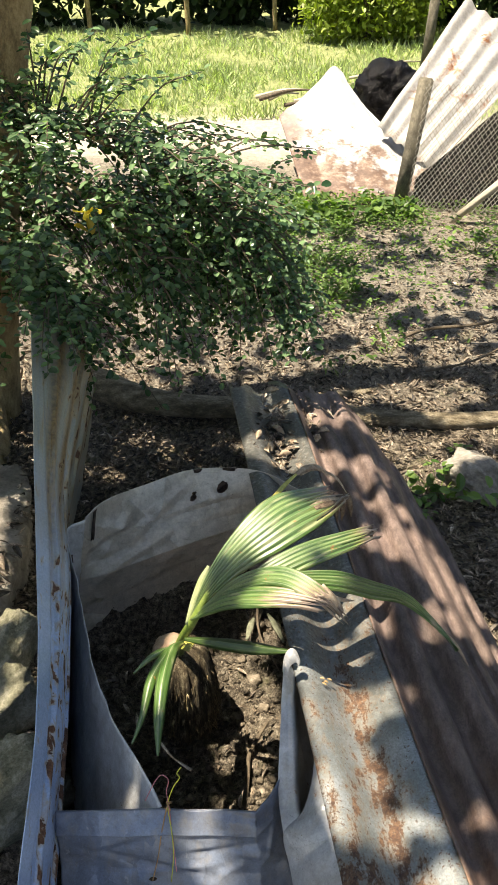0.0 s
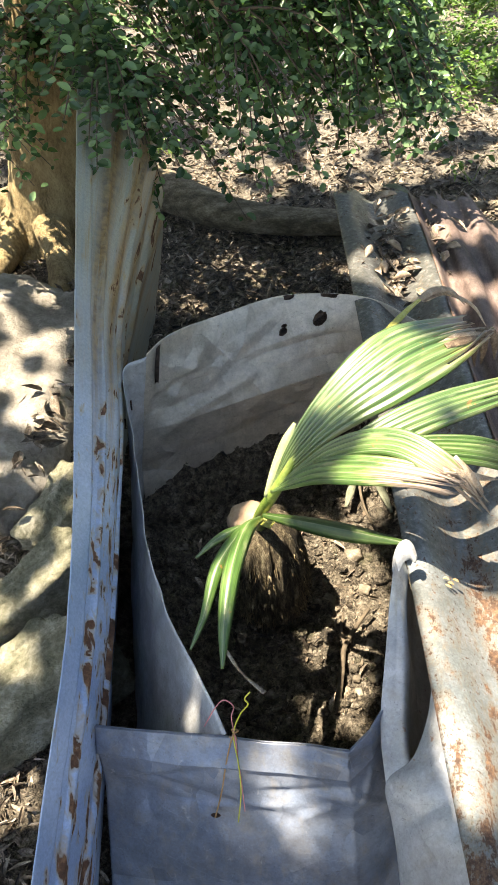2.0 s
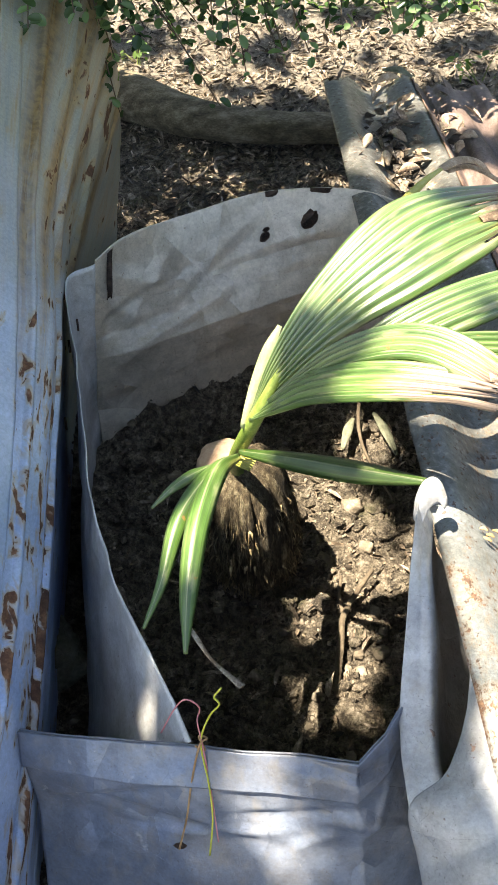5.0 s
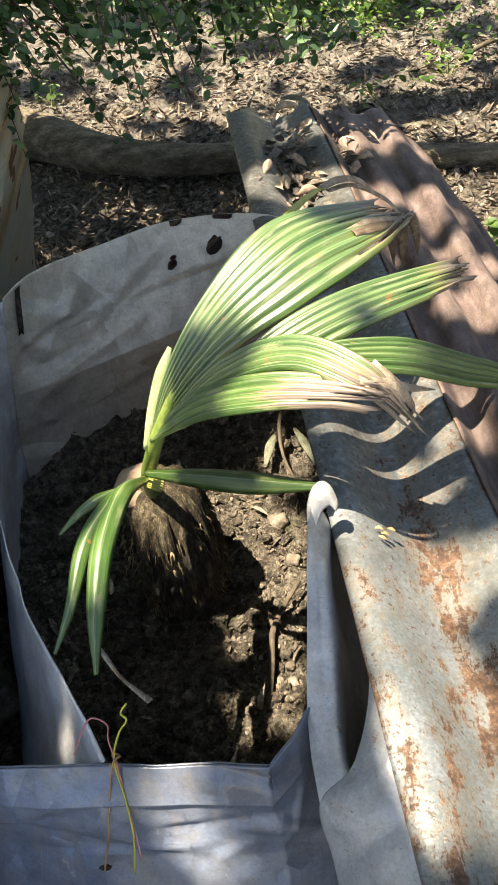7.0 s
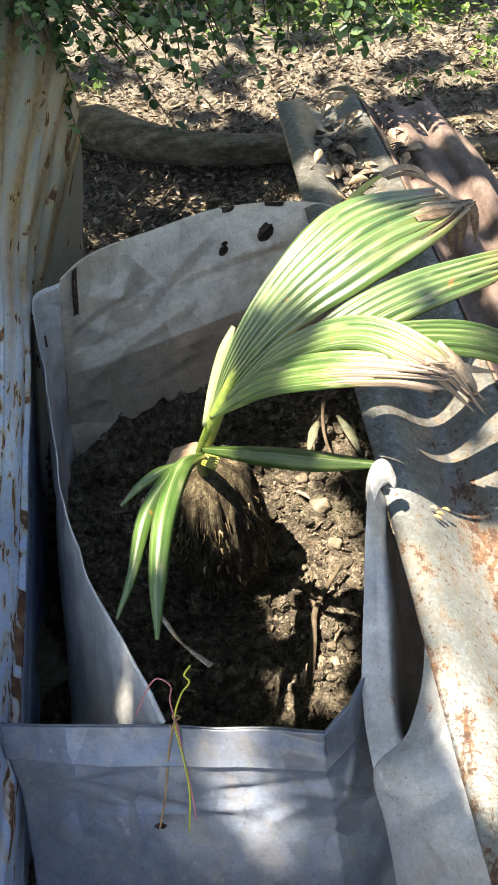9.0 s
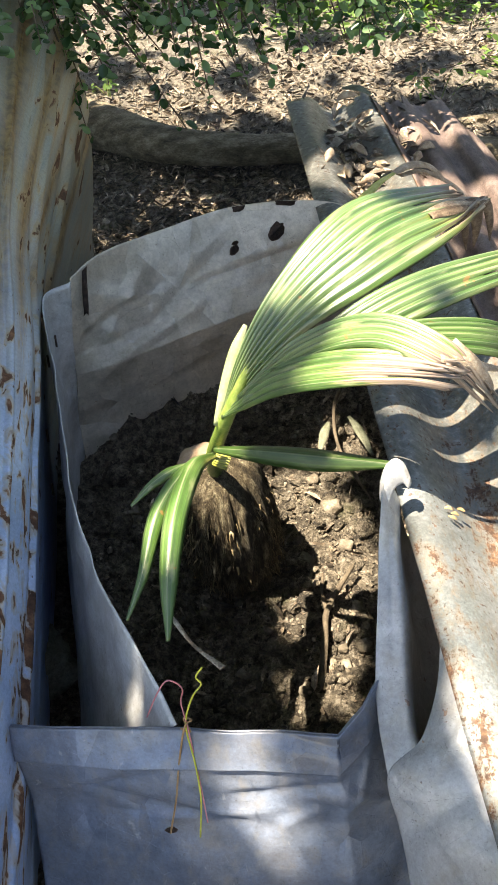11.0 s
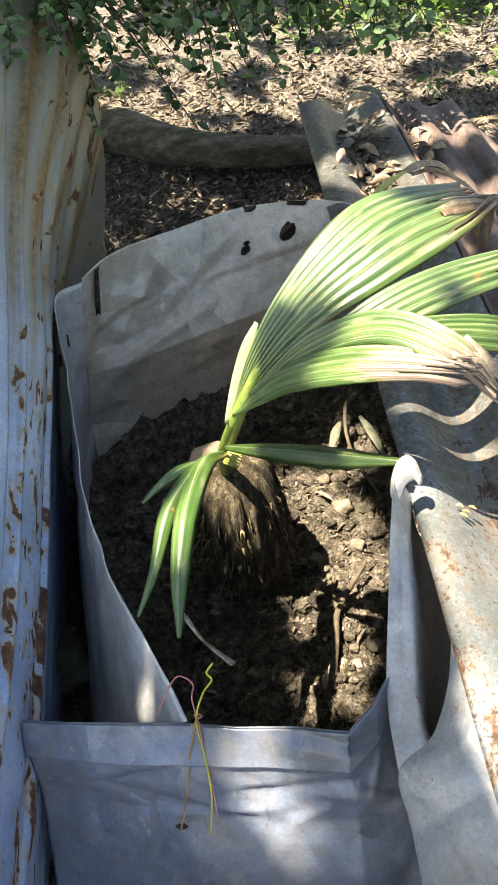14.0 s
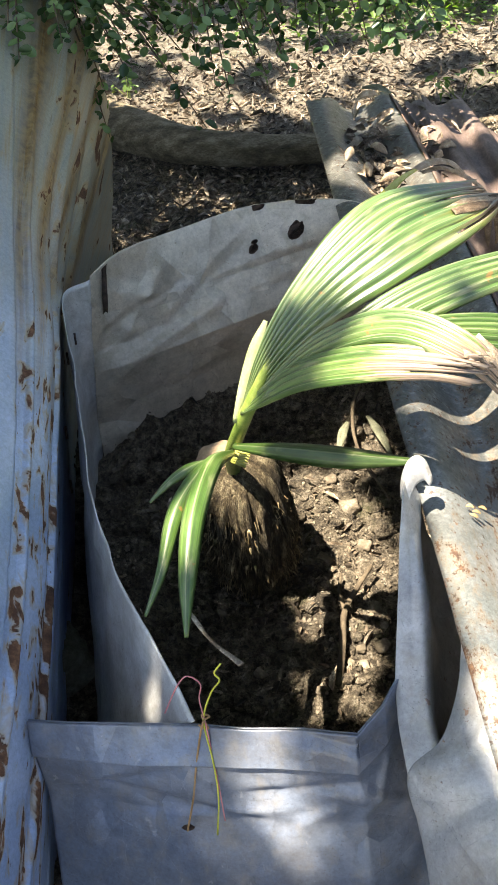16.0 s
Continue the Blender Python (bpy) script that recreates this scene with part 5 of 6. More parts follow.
    tagged(raw("crown", v, f, M_LEAF, th, "broken leafy crown overhead"), kind="stuff")


tree()

log = empty("surface_root", (0.0, 2.45, 0.03))
tube("main_root", [(-0.80, 2.72, 0.10), (-0.62, 2.62, 0.105), (-0.42, 2.50, 0.10), (-0.2, 2.45, 0.095), (0.05, 2.44, 0.09), (0.4, 2.42, 0.07), (0.75, 2.39, 0.07), (1.05, 2.43, 0.07)],
           [0.075, 0.062, 0.05, 0.044, 0.04, 0.034, 0.03, 0.024], M_ROOT, log, "", 16, 90, 0.24)
for pts, r in (([(0.05, 2.45, 0.10), (0.2, 2.53, 0.08), (0.42, 2.60, 0.06), (0.6, 2.72, 0.03)], 0.022),):
    tube("side_root", pts, [r, r * 0.8, r * 0.6, r * 0.3], M_ROOT, log, "", 10, 24, 0.25)
tagged(log, "long brown surface root lying across leaf litter", "tree root")


# ---- stones beside the pen ----
tagged(lump("boulder", (-0.82, 1.66, 0.05), (0.20, 0.42, 0.15), M_STONE, (4, 10, 8), 0.16, 1.4, label="large pale boulder with dappled sun and dry leaves", seed=3, box=0.45), category="boulder")
for at, size, turn, seed in (((-0.60, 1.33, 0.07), (0.05, 0.10, 0.07), (14, 0, -20), 1), ((-0.60, 1.12, 0.07), (0.055, 0.14, 0.08), (18, 0, -48), 5), ((-0.555, 0.90, 0.08), (0.075, 0.17, 0.10), (20, 0, -48), 9)):
    tagged(lump("mossy_stone", at, size, M_MOSS, turn, 0.22, 1.3, label="mossy grey broken stone beside the ribbed sheet", seed=seed, box=0.72), category="stone", group="stones beside the sheet")
tagged(lump("white_stone", (0.73, 2.03, 0.09), (0.09, 0.11, 0.07), M_STONE, (0, 15, 40), 0.25, 1.5, label="pale grey stone lying among weeds", seed=12, box=0.3), category="stone")


# ---- coop of scrap sheets far off ----
def far_sheet(name, corners, label, waves=6, amp=0.02, mat=None):
    a, b, c, d = (np.array(p, float) for p in corners)   # a-b one end, d-c the other
    nu, nv = waves * 10 + 1, 12
    g = np.zeros((nv, nu, 3))
    nrm = np.cross(b - a, d - a)
    nrm /= np.linalg.norm(nrm)
    for j in range(nv):
        for i in range(nu):
            u, v = i / (nu - 1), j / (nv - 1)
            g[j, i] = (a * (1 - u) + b * u) * (1 - v) + (d * (1 - u) + c * u) * v + nrm * (amp * math.sin(u * waves * 2 * math.pi) + 0.03 * noise.noise(Vector((u * 3, v * 3, len(name)))))
    th = empty(name, tuple((a + b + c + d) / 4 * np.array((1, 1, 0)) + np.array((0, 0, 0.05))))
    tagged(th, label, "metal sheet", "scrap sheets on the coop")
    sheet("wavy_panel", g, mat or M_FARSHEET, th, thick=0.003)


def bent_scrap():
    g = surface([[(0.351, 4.7, 0.05), (0.60, 4.72, 0.05), (0.84, 4.75, 0.07), (0.99, 4.8, 0.10), (1.12, 4.9, 0.19)],
                 [(0.28, 5.15, 0.22), (0.52, 5.2, 0.25), (0.78, 5.25, 0.27), (0.93, 5.25, 0.27), (1.04, 5.2, 0.27)],
                 [(0.20, 5.6, 0.38), (0.42, 5.85, 0.50), (0.60, 6.0, 0.62), (0.70, 5.85, 0.50), (0.85, 5.5, 0.34)]], 100, 40)
    for i in range(100):
        g[:, i, 2] += 0.006 * math.sin(i / 99 * 2 * math.pi * 5)
    th = empty("scrap_sheet", (0.65, 5.2, 0.05))
    tagged(th, "sun-bleached white roofing sheet with a rusty lower end", "metal sheet", "scrap sheets on the coop")
    sheet("wavy_panel", g, M_BENT, th, thick=0.003, dent=0.01, dscale=4)


def bent_material():
    n = Nodes("bleached_rusty_sheet")
    v, uv = n.coords(), n.coords("UV")
    u, vv = n.axis(uv, 0), n.axis(uv, 1)
    white = n.ramp(n.noise(v, 5, 6), [(0.3, (0.27, 0.275, 0.285)), (0.7, (0.40, 0.405, 0.41))])
    rust = n.ramp(n.noise(v, 14, 8, 0.7), [(0.3, (0.05, 0.028, 0.021)), (0.5, (0.13, 0.082, 0.06)), (0.7, (0.34, 0.27, 0.22))])
    amount = n.math("SUBTRACT", n.math("SUBTRACT", n.noise(v, 6, 8, 0.7), n.math("MULTIPLY", vv, 0.42)), n.math("MULTIPLY", u, 0.28))
    edge = n.math("SUBTRACT", n.noise(v, 7, 6), n.math("MULTIPLY", u, 3.0))
    where = n.math("MAXIMUM", n.ramp(amount, [(0.16, 0.0), (0.25, 1.0)]), n.ramp(edge, [(0.1, 0.0), (0.4, 0.8)]))
    n.bump(n.noise(v, 40, 6), 0.3, 0.01)
    return n.finish(n.mix(where, white, rust), 0.6)


M_BENT = bent_material()
bent_scrap()
far_sheet("scrap_sheet", [(0.82, 5.3, 0.39), (1.12, 4.97, 0.20), (1.95, 5.9, 0.72), (1.49, 6.2, 1.02)], "bleached white roofing sheet leaning over the coop", 5, 0.014)
tagged(lump("black_bag", (1.02, 6.3, 0.36), (0.25, 0.22, 0.25), M_BAG, amp=0.16, freq=3.4, label="crumpled black plastic bag full of rubbish", seed=4), category="plastic bag")


def coop():
    th = empty("wire_coop", (1.3, 5.0, 0.05))
    tagged(th, "chicken coop of wire mesh on weathered posts, dark inside", "chicken coop")
    part("post", box_bm((0.905, 4.78, 0.0), (1.0, 4.85, 0.76), 0.038), M_POST, th)
    part("rail", box_bm((1.16, 4.5, 0.05), (1.50, 4.4, 0.42), 0.022), M_WOOD, th, "pale wooden rail")
    # Added black surface that stands for the shadowed inside of the coop.
    dark_fill = surface([[(1.0, 4.84, 0.20), (1.25, 4.84, 0.42), (1.5, 4.82, 0.64), (2.3, 4.8, 1.1)], [(0.99, 4.80, 0.1), (1.3, 4.80, 0.2), (1.6, 4.8, 0.3), (2.3, 4.8, 0.5)], [(0.98, 4.76, 0.02), (1.3, 4.74, 0.02), (1.6, 4.72, 0.02), (2.3, 4.66, 0.02)]], 30, 14)
    sheet("shade_cloth", dark_fill, M_COOP_SHADE, th, "black sheet added behind the mesh as the coop's inner shade", thick=0.003, dent=0.01, dscale=6)
    vs, fs = [], []
    o, ax, ay = np.array((0.93, 4.69, 0.04)), np.array((1.0, -0.1, 0.0)), np.array((0.06, 0.1, 0.7))
    step, r = 0.027, 0.0021
    for sgn in (1, -1):
        for k in np.arange(-1.0, 2.2, step):
            a, b = (k, 0.0), (k + sgn * 0.5, 1.0)
            pts = []
            for f in (0.0, 1.0):
                u = a[0] + (b[0] - a[0]) * f
                pts.append((u, f))
            lo, hi = 0.0, 1.1
            u0, u1 = pts[0][0], pts[1][0]
            t0, t1 = sorted(((lo - u0) / (u1 - u0), (hi - u0) / (u1 - u0)))
            t0, t1 = max(0.0, t0), min(1.0, t1)
            if t1 - t0 < 0.02:
                continue
            p0 = o + ax * (u0 + (u1 - u0) * t0) + ay * t0
            p1 = o + ax * (u0 + (u1 - u0) * t1) + ay * t1
            v, f = tube_mesh([p0, (p0 + p1) / 2 + RNG.normal(0, 0.004, 3), p1], [r, r], 3, 4)
            kk = len(vs)
            vs.extend(v)
            fs.extend([tuple(i + kk for i in q) for q in f])
    raw("wire_mesh", vs, fs, M_WIRE, th, "fine wire mesh")


coop()


# ---- far edge of the lawn ----
def bush(name, at, size, n, mat, leaf, label, cat="bush"):
    th = empty(name, (at[0], at[1], 0.04))
    tagged(th, label, cat)
    for _ in range(5):
        e = np.array(at) + RNG.normal(0, 0.35, 3) * np.array(size) + np.array((0, 0, size[2] * 0.8))
        tube("stem", [(at[0] + RNG.normal(0, 0.1), at[1], 0.0), (np.array(at) + e) / 2 * np.array((1, 1, 0.6)), tuple(e)], [0.03, 0.02, 0.008], M_TWIG, th, sides=6, n=8)
    items = []
    for _ in range(n // 12):
        q = RNG.normal(0, 1, 3)
        q = q / np.linalg.norm(q) * RNG.uniform(0.35, 1.0) ** 0.6
        c = np.array((at[0], at[1], size[2] * 0.9)) + q * np.array(size)
        c[2] = max(c[2], 0.05)
        for _ in range(12):
            ln = leaf * RNG.uniform(0.6, 1.3)
            items.append((c + RNG.normal(0, 0.09, 3), RNG.normal(0, 1, 3) + np.array((0, 0, -0.3)), np.array((0, 0, 1.0)) + RNG.normal(0, 0.5, 3), ln, ln * 0.45))
    v, f = leaf_cloud(items)
    tagged(raw("foliage", v, f, mat, th), kind="stuff")


M_FARLEAF = leafy("far_dark_leaf", (0.015, 0.035, 0.012), (0.05, 0.09, 0.03), 0.5)
M_BRIGHT = leafy("bright_leaf", (0.14, 0.2, 0.03), (0.3, 0.38, 0.08), 0.5, 0.4)
bush("bush", (1.5, 10.9, 0.4), (0.9, 0.5, 0.7), 7000, M_BRIGHT, 0.075, "sunlit yellow-green bush at the edge of the lawn")
for bx, by in ((-3.2, 12.2), (-1.7, 12.4), (-0.2, 12.6), (1.1, 12.8), (2.6, 12.2), (3.8, 11.2)):
    bush("thicket", (bx, by, 0.8), (1.1, 0.7, 1.3), 2600, M_FARLEAF, 0.16, "dark shaded thicket behind the lawn", "thicket")


# Out of view: thickets added on both sides to close off the low sky.
for bx, by in ((-5.5, 1.0), (-5.2, 3.2), (-5.0, 5.5), (-4.6, 8.0), (5.2, 0.5), (5.4, 2.6), (5.2, 8.6), (4.6, 6.6)):
    bush("thicket", (bx, by, 0.9), (0.9, 1.2, 1.6), 2400, M_FARLEAF, 0.2, "unseen dark thicket added beside the yard", "thicket")


# ---- loose cover ----
def grass():
    items = []
    for _ in range(30000):
        y = 6.9 + 5.0 * RNG.rand() ** 1.5
        x = RNG.uniform(-0.45, 0.45) * y + 0.2
        if y < 7.3 + 0.3 * noise.noise(Vector((x * 1.5, 0, 0))) and RNG.rand() < 0.7:
            continue
        tuft = noise.noise(Vector((x * 1.6, y * 1.1, 2)))
        if tuft < -0.25 and RNG.rand() < 0.6:
            continue
        h = RNG.uniform(0.03, 0.10) * (1.1 + 1.2 * max(tuft, -0.4))
        items.append((np.array((x, y, rise(x, y))), np.array((RNG.normal(0, 0.6), RNG.normal(0, 0.6), 1.0)), RNG.normal(0, 1, 3), h, 0.016))
    v, f = leaf_cloud(items, [(0, 0.3), (0.5, 0.35), (1, 0.0), (0.5, -0.35), (0, -0.3)], 0.3)
    tagged(raw("grass", v, f, M_GRASS, None, "tall sunlit yellow-green grass of the lawn"), category="grass", kind="stuff")
    items = []
    for _ in range(36000):
        y = RNG.uniform(2.9, 5.0)
        x = RNG.normal(0.22 + 0.10 * (y - 3), 0.3) if RNG.rand() < 0.75 else RNG.uniform(0.3, 1.5)
        d = 0.6 + noise.noise(Vector((x * 4, y * 3, 0)))
        if (0.5 + 0.06 * (y - 3) < x < 1.2 and y < 4.45 and RNG.rand() < 0.6) or (x < 0.55 and y < 3.25) or RNG.rand() > d * min(1.0, (y - 2.75) * 0.55):
            continue
        h = RNG.uniform(0.010, 0.030)
        items.append((np.array((x, y, rise(x, y) + RNG.uniform(0, 0.06))), np.array((RNG.normal(0, 1), RNG.normal(0, 1), 0.5)), np.array((0, 0, 1.0)) + RNG.normal(0, 0.4, 3), h, h * 0.45))
    v, f = leaf_cloud(items)
    tagged(raw("weeds", v, f, M_WEED, None, "soft green weeds growing on the earth"), category="weeds", kind="stuff")


def weed_clump(at, n, size, leaf, label):
    th = empty("weed_plant", (at[0], at[1], 0.04))
    tagged(th, label, "weed")
    items = []
    for _ in range(n):
        tip = np.array((at[0], at[1], 0.05)) + np.array((RNG.normal(0, size * 0.5), RNG.normal(0, size * 0.5), RNG.uniform(0.3, 1.0) * size))
        tube("stalk", [(at[0] + RNG.normal(0, 0.01), at[1] + RNG.normal(0, 0.01), 0.02), tuple((np.array((at[0], at[1], 0.03)) + tip) / 2 + np.array((0, 0, 0.01))), tuple(tip)], [0.002, 0.001], M_STEM, th, sides=4, n=5)
        for _ in range(5):
            ln = leaf * RNG.uniform(0.6, 1.2)
            items.append((tip + RNG.normal(0, 0.012, 3), RNG.normal(0, 1, 3) * np.array((1, 1, 0.3)), np.array((0, 0, 1.0)) + RNG.normal(0, 0.3, 3), ln, ln * 0.5))
    v, f = leaf_cloud(items)
    raw("foliage", v, f, M_WEED, th)


for at, n, size, leaf in (((0.60, 1.98), 9, 0.11, 0.045), ((0.53, 1.84), 6, 0.07, 0.032), ((0.36, 2.76), 5, 0.12, 0.026), ((0.58, 2.92), 6, 0.09, 0.026), ((0.72, 2.2), 4, 0.05, 0.024), ((1.2, 4.05), 10, 0.16, 0.04),
                          ((0.48, 3.55), 8, 0.12, 0.035), ((0.28, 3.6), 7, 0.12, 0.035), ((0.75, 4.6), 14, 0.14, 0.05), ((0.55, 4.55), 14, 0.12, 0.05), ((1.32, 3.9), 8, 0.2, 0.04), ((-0.66, 2.95), 4, 0.06, 0.022), ((0.3, 4.5), 12, 0.16, 0.05), ((0.9, 4.6), 10, 0.1, 0.05)):
    weed_clump(at, n, size, leaf, "small bright green weed growing from the earth")



grass()


def litter():
    items = []
    while len(items) < 62000:
        y = 0.25 + 5.2 * RNG.rand() ** 1.25
        x = RNG.uniform(-1.0, 1.0) * (0.7 + 0.3 * y)
        if -0.50 < x < 0.14 and 0.65 < y < 1.62 and RNG.rand() < 0.93 + 0.07 * (x < -0.36):
            continue
        if y > 3.2 and RNG.rand() < 0.5 + 0.6 * noise.noise(Vector((x * 3, y * 3, 1))):
            continue
        ln = RNG.uniform(0.010, 0.034) if RNG.rand() < 0.95 else RNG.uniform(0.03, 0.05)
        items.append((np.array((x, y, rise(x, y) + RNG.uniform(0.001, 0.016))), np.array((RNG.normal(), RNG.normal(), RNG.normal(0, 0.3))), np.array((0, 0, 1.0)) + RNG.normal(0, 0.8, 3), ln, ln * RNG.uniform(0.16, 0.45)))
    v, f = leaf_cloud(items, DRY_SHAPE, 0.6)
    tagged(raw("leaf_litter", v, f, M_LITTER, None, "brown dry curled leaves covering the earth"), category="leaf litter", kind="stuff")
    items = []
    for _ in range(3200):
        x, y = RNG.uniform(-0.42, 0.2), RNG.uniform(0.62, 1.75)
        ln = RNG.uniform(0.004, 0.016)
        items.append((np.array((x, y, rise(x, y) + RNG.uniform(0.0, 0.006))), np.array((RNG.normal(), RNG.normal(), RNG.normal(0, 0.4))), np.array((0, 0, 1.0)) + RNG.normal(0, 0.6, 3), ln, ln * RNG.uniform(0.3, 0.7)))
    v, f = leaf_cloud(items, DRY_SHAPE, 0.4)
    tagged(raw("leaf_crumbs", v, f, M_CRUMB, None, "crumbled brown leaf scraps on the soil"), category="leaf litter", kind="stuff")
    items = []
    for cx, cy, cz, sx, sy, n in ((0.075, 1.88, 0.358, 0.022, 0.09, 120), (0.09, 1.78, 0.365, 0.04, 0.05, 60), (0.19, 1.95, 0.345, 0.015, 0.08, 22), (-0.68, 1.62, 0.17, 0.025, 0.16, 110)):
        for _ in range(n):
            ln = RNG.uniform(0.018, 0.052)
            items.append((np.array((RNG.normal(cx, sx), RNG.normal(cy, sy), cz + RNG.uniform(-0.008, 0.012))), np.array((RNG.normal(), RNG.normal(), RNG.normal(0, 0.25))), np.array((0, 0, 1.0)) + RNG.normal(0, 0.5, 3), ln, ln * RNG.uniform(0.22, 0.55)))
    v, f = leaf_cloud(items, DRY_SHAPE, 0.6)
    tagged(raw("sheet_litter", v, f, M_LITTER, None, "dry brown leaves caught on the roofing sheet"), category="leaf litter", kind="stuff")


litter()


def gravel():
    bm = bmesh.new()
    bmesh.ops.create_icosphere(bm, subdivisions=1, radius=1.0)
    base = np.array([v.co[:] for v in bm.verts])
    tri = [tuple(v.index for v in f.verts) for f in bm.faces]
    bm.free()
    vs, fs = [], []
    for _ in range(8500):
        x, y = RNG.uniform(-0.42, 0.2), RNG.uniform(0.62, 1.75)
        r = RNG.uniform(0.001, 0.0042) if RNG.rand() < 0.985 else RNG.uniform(0.005, 0.011)
        k = len(vs)
        sc = RNG.uniform(0.6, 1.2, 3) * r
        p = base * (1 + RNG.normal(0, 0.25, (len(base), 1))) * sc + np.array((x, y, rise(x, y) + r * 0.3))
        vs.extend(p)
        fs.extend([tuple(i + k for i in t) for t in tri])
    tagged(raw("gravel", vs, fs, M_PEBBLE, None, "pale grit and pebbles strewn over the soil", False), category="gravel", kind="stuff")


gravel()


def clods():
    """Small lumps of earth lying about in the pen."""
    bm = bmesh.new()
    bmesh.ops.create_icosphere(bm, subdivisions=2, radius=1.0)
    base = np.array([v.co[:] for v in bm.verts])
    tri = [tuple(v.index for v in f.verts) for f in bm.faces]
    bm.free()
    vs, fs = [], []
    for q in range(760):
        x, y = RNG.uniform(-0.42, 0.2), RNG.uniform(0.66, 1.72)
        y = min(y, 1.36 + (x + 0.405) * 0.495)      # clear of the rear panel's foot
        r = RNG.uniform(0.004, 0.014) if q % 9 else RNG.uniform(0.013, 0.024)
        rough = np.array([1 + 0.45 * noise.noise(Vector(p) * 1.8 + Vector((q, 0, 0))) + 0.25 * noise.noise(Vector(p) * 4 + Vector((0, q, 0))) for p in base])
        k = len(vs)
        vs.extend(base * rough[:, None] * np.array((1, RNG.uniform(0.6, 1.0), 0.6)) * r + np.array((x, y, rise(x, y) + r * 0.2)))
        fs.extend([tuple(i + k for i in t) for t in tri])
    tagged(raw("soil_clods", vs, fs, M_GROUND, None, "rough brown clods of earth on the pen floor", True), category="soil", kind="stuff")


clods()

for pts, r, lab in (([(-0.01, 0.957, 0.012), (-0.003, 1.03, 0.02), (0.0, 1.08, 0.022), (0.02, 1.12, 0.03), (0.045, 1.158, 0.04)], 0.006, "thin crooked grey-brown stick lying on soil"),
                    ([(0.0, 1.09, 0.02), (-0.006, 1.12, 0.02), (-0.004, 1.15, 0.03)], 0.004, "short grey-brown stick lying on soil"),
                    ([(0.041, 1.558, 0.07), (0.023, 1.491, 0.06), (0.032, 1.414, 0.035), (0.082, 1.302, 0.03)], 0.004, "thin dark stick lying on soil"),
                    ([(0.62, 3.0, 0.07), (0.75, 3.05, 0.1), (1.0, 3.0, 0.16), (1.25, 3.05, 0.24)], 0.008, "dry branch lying over the leaf litter"),
                    ([(0.7, 2.75, 0.07), (0.9, 2.8, 0.09), (1.1, 2.9, 0.14)], 0.005, "dry branch lying over the leaf litter")):
    tagged(tube("stick", pts, [r, r * 0.9, r * 0.6], M_TWIG, None, lab, 7, 24, 0.25), category="stick")
for pts in ([(0.013, 1.472, 0.05), (0.004, 1.44, 0.055), (-0.006, 1.40, 0.045)], [(0.05, 1.486, 0.05), (0.07, 1.44, 0.055), (0.09, 1.39, 0.045)], [(0.06, 2.13, 0.385), (0.09, 2.12, 0.39), (0.12, 2.105, 0.38)]):
    th = empty("dead_leaf", pts[1])
    tagged(th, "grey-green dried leaf lying flat", "dead leaf")
    blade("leaf_blade", pts, [0.006, 0.017, 0.006], M_GREYLEAF, th, pleats=2, depth=0.002, n=16, nu=9)


# ---- small things in the pen and on the sheets ----
for q, (x, y, r) in enumerate(((0.025, 1.027, 0.008), (0.058, 1.031, 0.013), (-0.045, 0.909, 0.008), (0.029, 0.999, 0.010), (0.009, 1.004, 0.006), (0.068, 0.991, 0.010), (-0.091, 1.231, 0.007), (-0.033, 1.196, 0.016), (-0.069, 1.082, 0.009),
                               (-0.127, 0.981, 0.010), (-0.196, 1.088, 0.008), (-0.304, 1.35, 0.012), (-0.392, 1.438, 0.009), (-0.339, 1.298, 0.008), (0.035, 1.22, 0.014), (0.012, 1.30, 0.018), (-0.02, 1.36, 0.012), (0.05, 1.10, 0.012))):
    tagged(lump("small_stone", (x, y, rise(x, y) + r * 0.35), (r, r * 0.8, r * 0.65), M_PEBBLE, (0, 0, 37 * q), 0.4, 1.3, label="small pale stone lying on the pen soil", seed=q * 1.3, sub=3, box=0.35), category="stone", group="small stones in the pen")
for q, (x, y, z, ln, turn) in enumerate(((0.068, 2.081, 0.385, 0.05, 20), (0.196, 1.861, 0.36, 0.035, 70), (0.125, 1.834, 0.36, 0.04, 140), (0.029, 1.847, 0.382, 0.045, 250), (0.085, 1.903, 0.36, 0.05, 310), (0.216, 1.905, 0.355, 0.035, 190), (0.06, 1.80, 0.375, 0.045, 100), (0.10, 1.77, 0.37, 0.04, 15))):
    th = empty("curled_dry_leaf", (x, y, z))
    tagged(th, "curled tan dry leaf lying on the roofing sheet", "dead leaf", "dry leaves on the roofing sheet")
    dx, dy = math.cos(radians(turn)) * ln / 2, math.sin(radians(turn)) * ln / 2
    blade("leaf_blade", [(x - dx, y - dy, z), (x - dx * 0.3, y - dy * 0.3, z + 0.012), (x + dx * 0.4, y + dy * 0.4, z + 0.010), (x + dx, y + dy, z + 0.001)], [0.004, 0.018, 0.016, 0.003], M_DEAD, th, pleats=1, depth=0.008, n=16, cup=0.3)
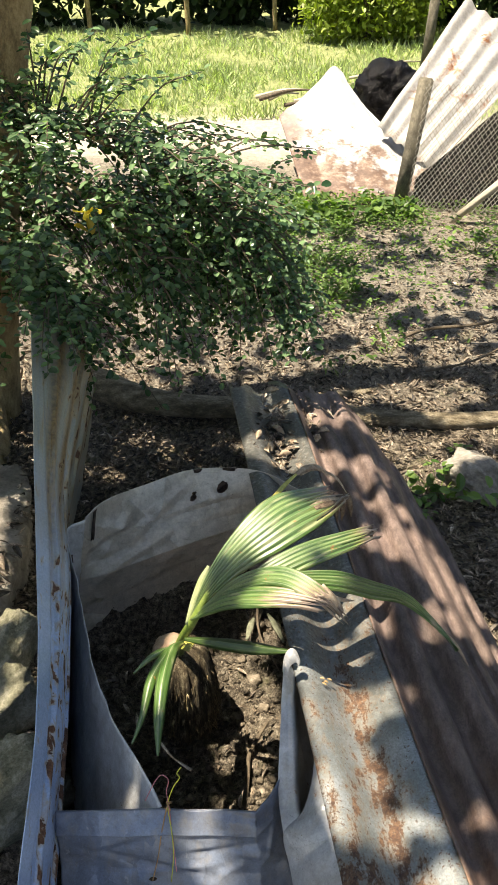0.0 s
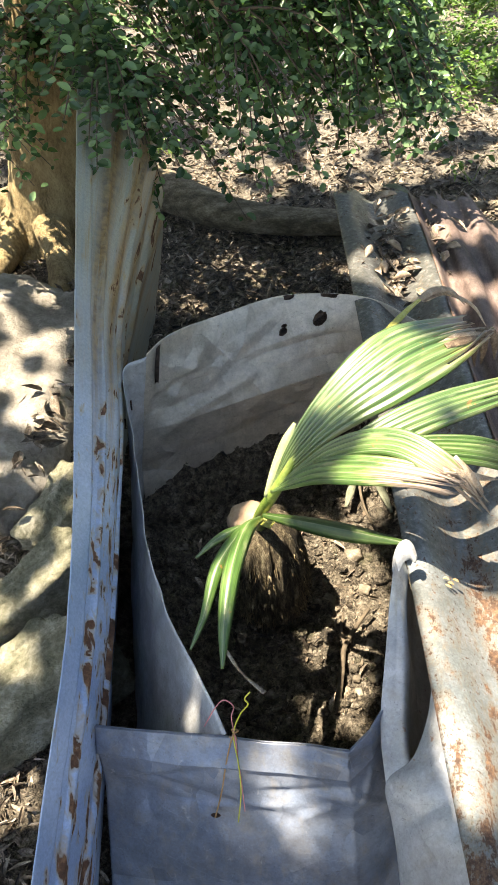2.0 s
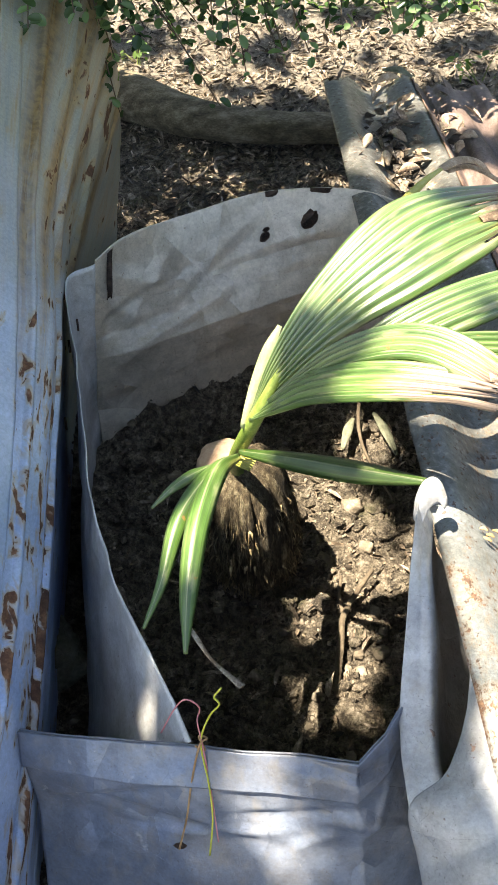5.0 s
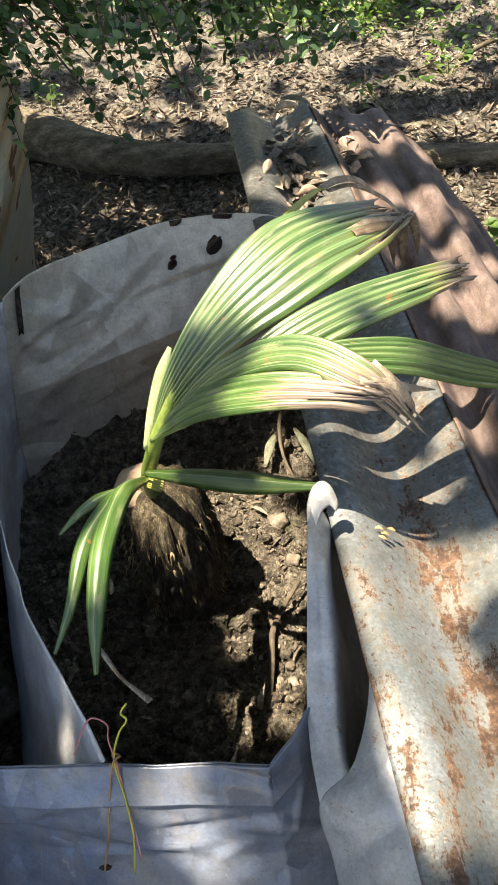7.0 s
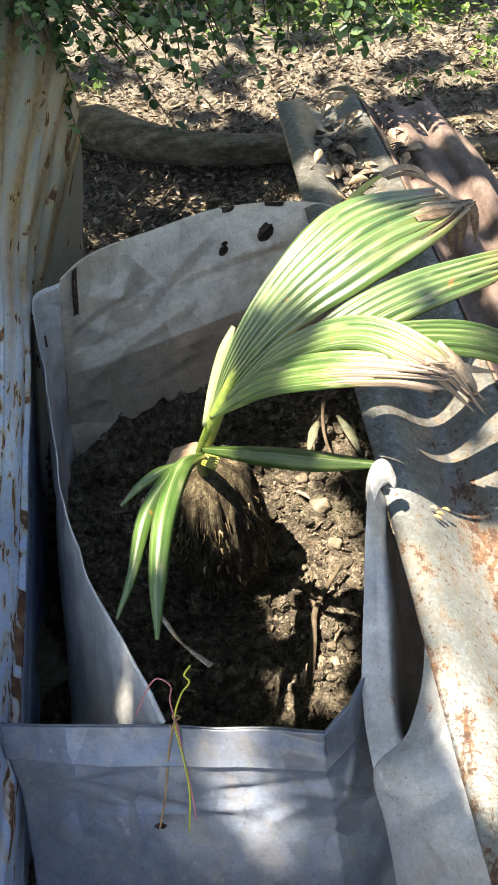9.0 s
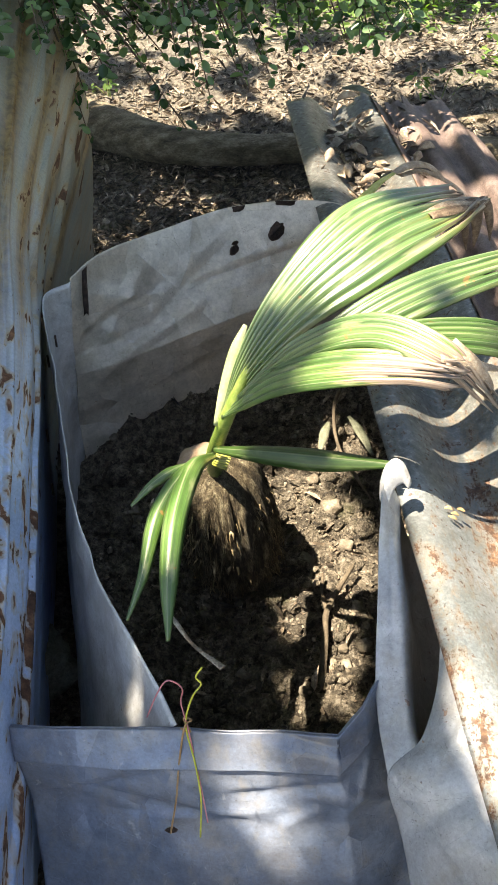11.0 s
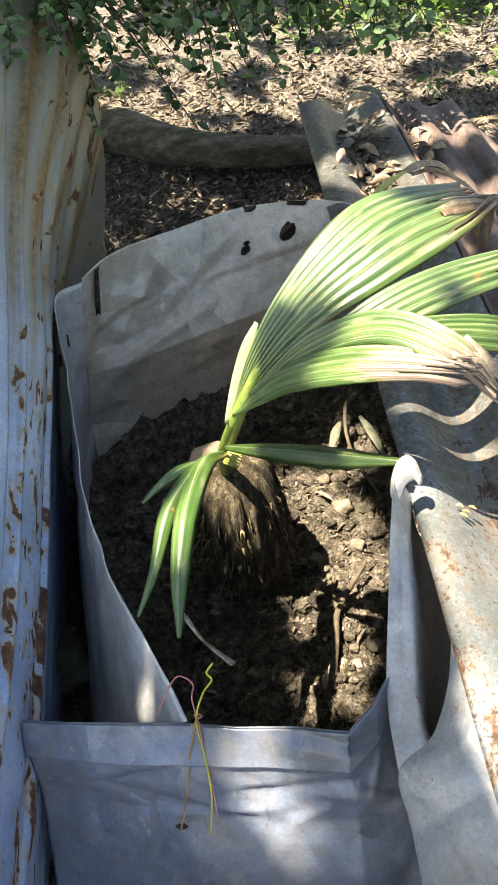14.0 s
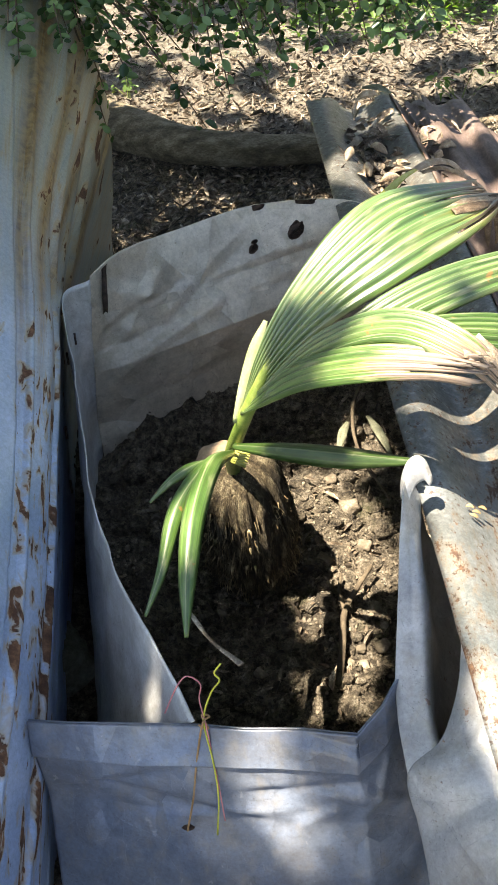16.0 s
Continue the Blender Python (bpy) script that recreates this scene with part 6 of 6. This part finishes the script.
for q, (x, y) in enumerate(((0.136, 0.960), (0.142, 0.952), (0.149, 0.957), (0.139, 0.947))):
    th = empty("leaf_scrap", (x, y, 0.452))
    tagged(th, "yellow dry leaf scrap lying on the roofing sheet", "dead leaf", "leaf scraps on the roofing sheet")
    blade("leaf_blade", [(x - 0.004, y + 0.001 * q, 0.444), (x, y, 0.446), (x + 0.004, y - 0.002, 0.444)], [0.0015, 0.0035, 0.0015], M_SCRAP, th, pleats=1, depth=0.002, n=10)


# ---- beyond the lawn ----
for x, y, h in ((-0.78, 11.5, 2.6), (-2.1, 11.8, 3.0), (0.35, 11.9, 2.8), (2.3, 11.6, 2.4)):
    th = empty("sapling", (x, y, 0.03))
    tagged(th, "thin pale sapling at the edge of the thicket", "sapling", "saplings behind the lawn")
    tube("trunk", [(x, y, 0.0), (x - 0.04, y, h * 0.4), (x - 0.1, y, h * 0.75), (x - 0.02, y, h)], [0.035, 0.03, 0.022, 0.01], M_BARK, th, sides=8, n=20, rough=0.15)
    items = []
    for _ in range(260):
        ln = RNG.uniform(0.08, 0.16)
        items.append((np.array((x - 0.05, y, h * 0.85)) + RNG.normal(0, 1, 3) * np.array((0.35, 0.3, 0.35)), RNG.normal(0, 1, 3), np.array((0, 0, 1.0)) + RNG.normal(0, 0.5, 3), ln, ln * 0.45))
    v, f = leaf_cloud(items)
    tagged(raw("foliage", v, f, M_FARLEAF, th), kind="stuff")
post = empty("fence_post", (1.73, 8.5, 0.03))
tagged(post, "dark weathered wooden post behind the coop", "post")
part("shaft", box_bm((1.71, 8.5, 0.0), (1.76, 8.5, 1.05), 0.05), M_POST, post)
for q in range(14):
    x, y = RNG.uniform(0.25, 0.75), RNG.uniform(6.9, 7.3)
    if q > 6:
        x, y = RNG.uniform(1.0, 1.7), RNG.uniform(7.8, 8.4)
    a, ln = RNG.uniform(-0.5, 0.7), RNG.uniform(0.25, 0.5)
    z = 0.07 + 0.025 * (q % 7)
    tagged(tube("branch", [(x - ln / 2, y - a * ln / 2, z), (x, y + 0.02, z + 0.03), (x + ln / 2, y + a * ln / 2, z + 0.015)], [0.016, 0.012, 0.006], M_WOOD if q % 3 else M_TWIG, None, "dry grey branch lying in a brush heap", 6, 10, 0.3), category="branch", group="brush heap behind the coop")
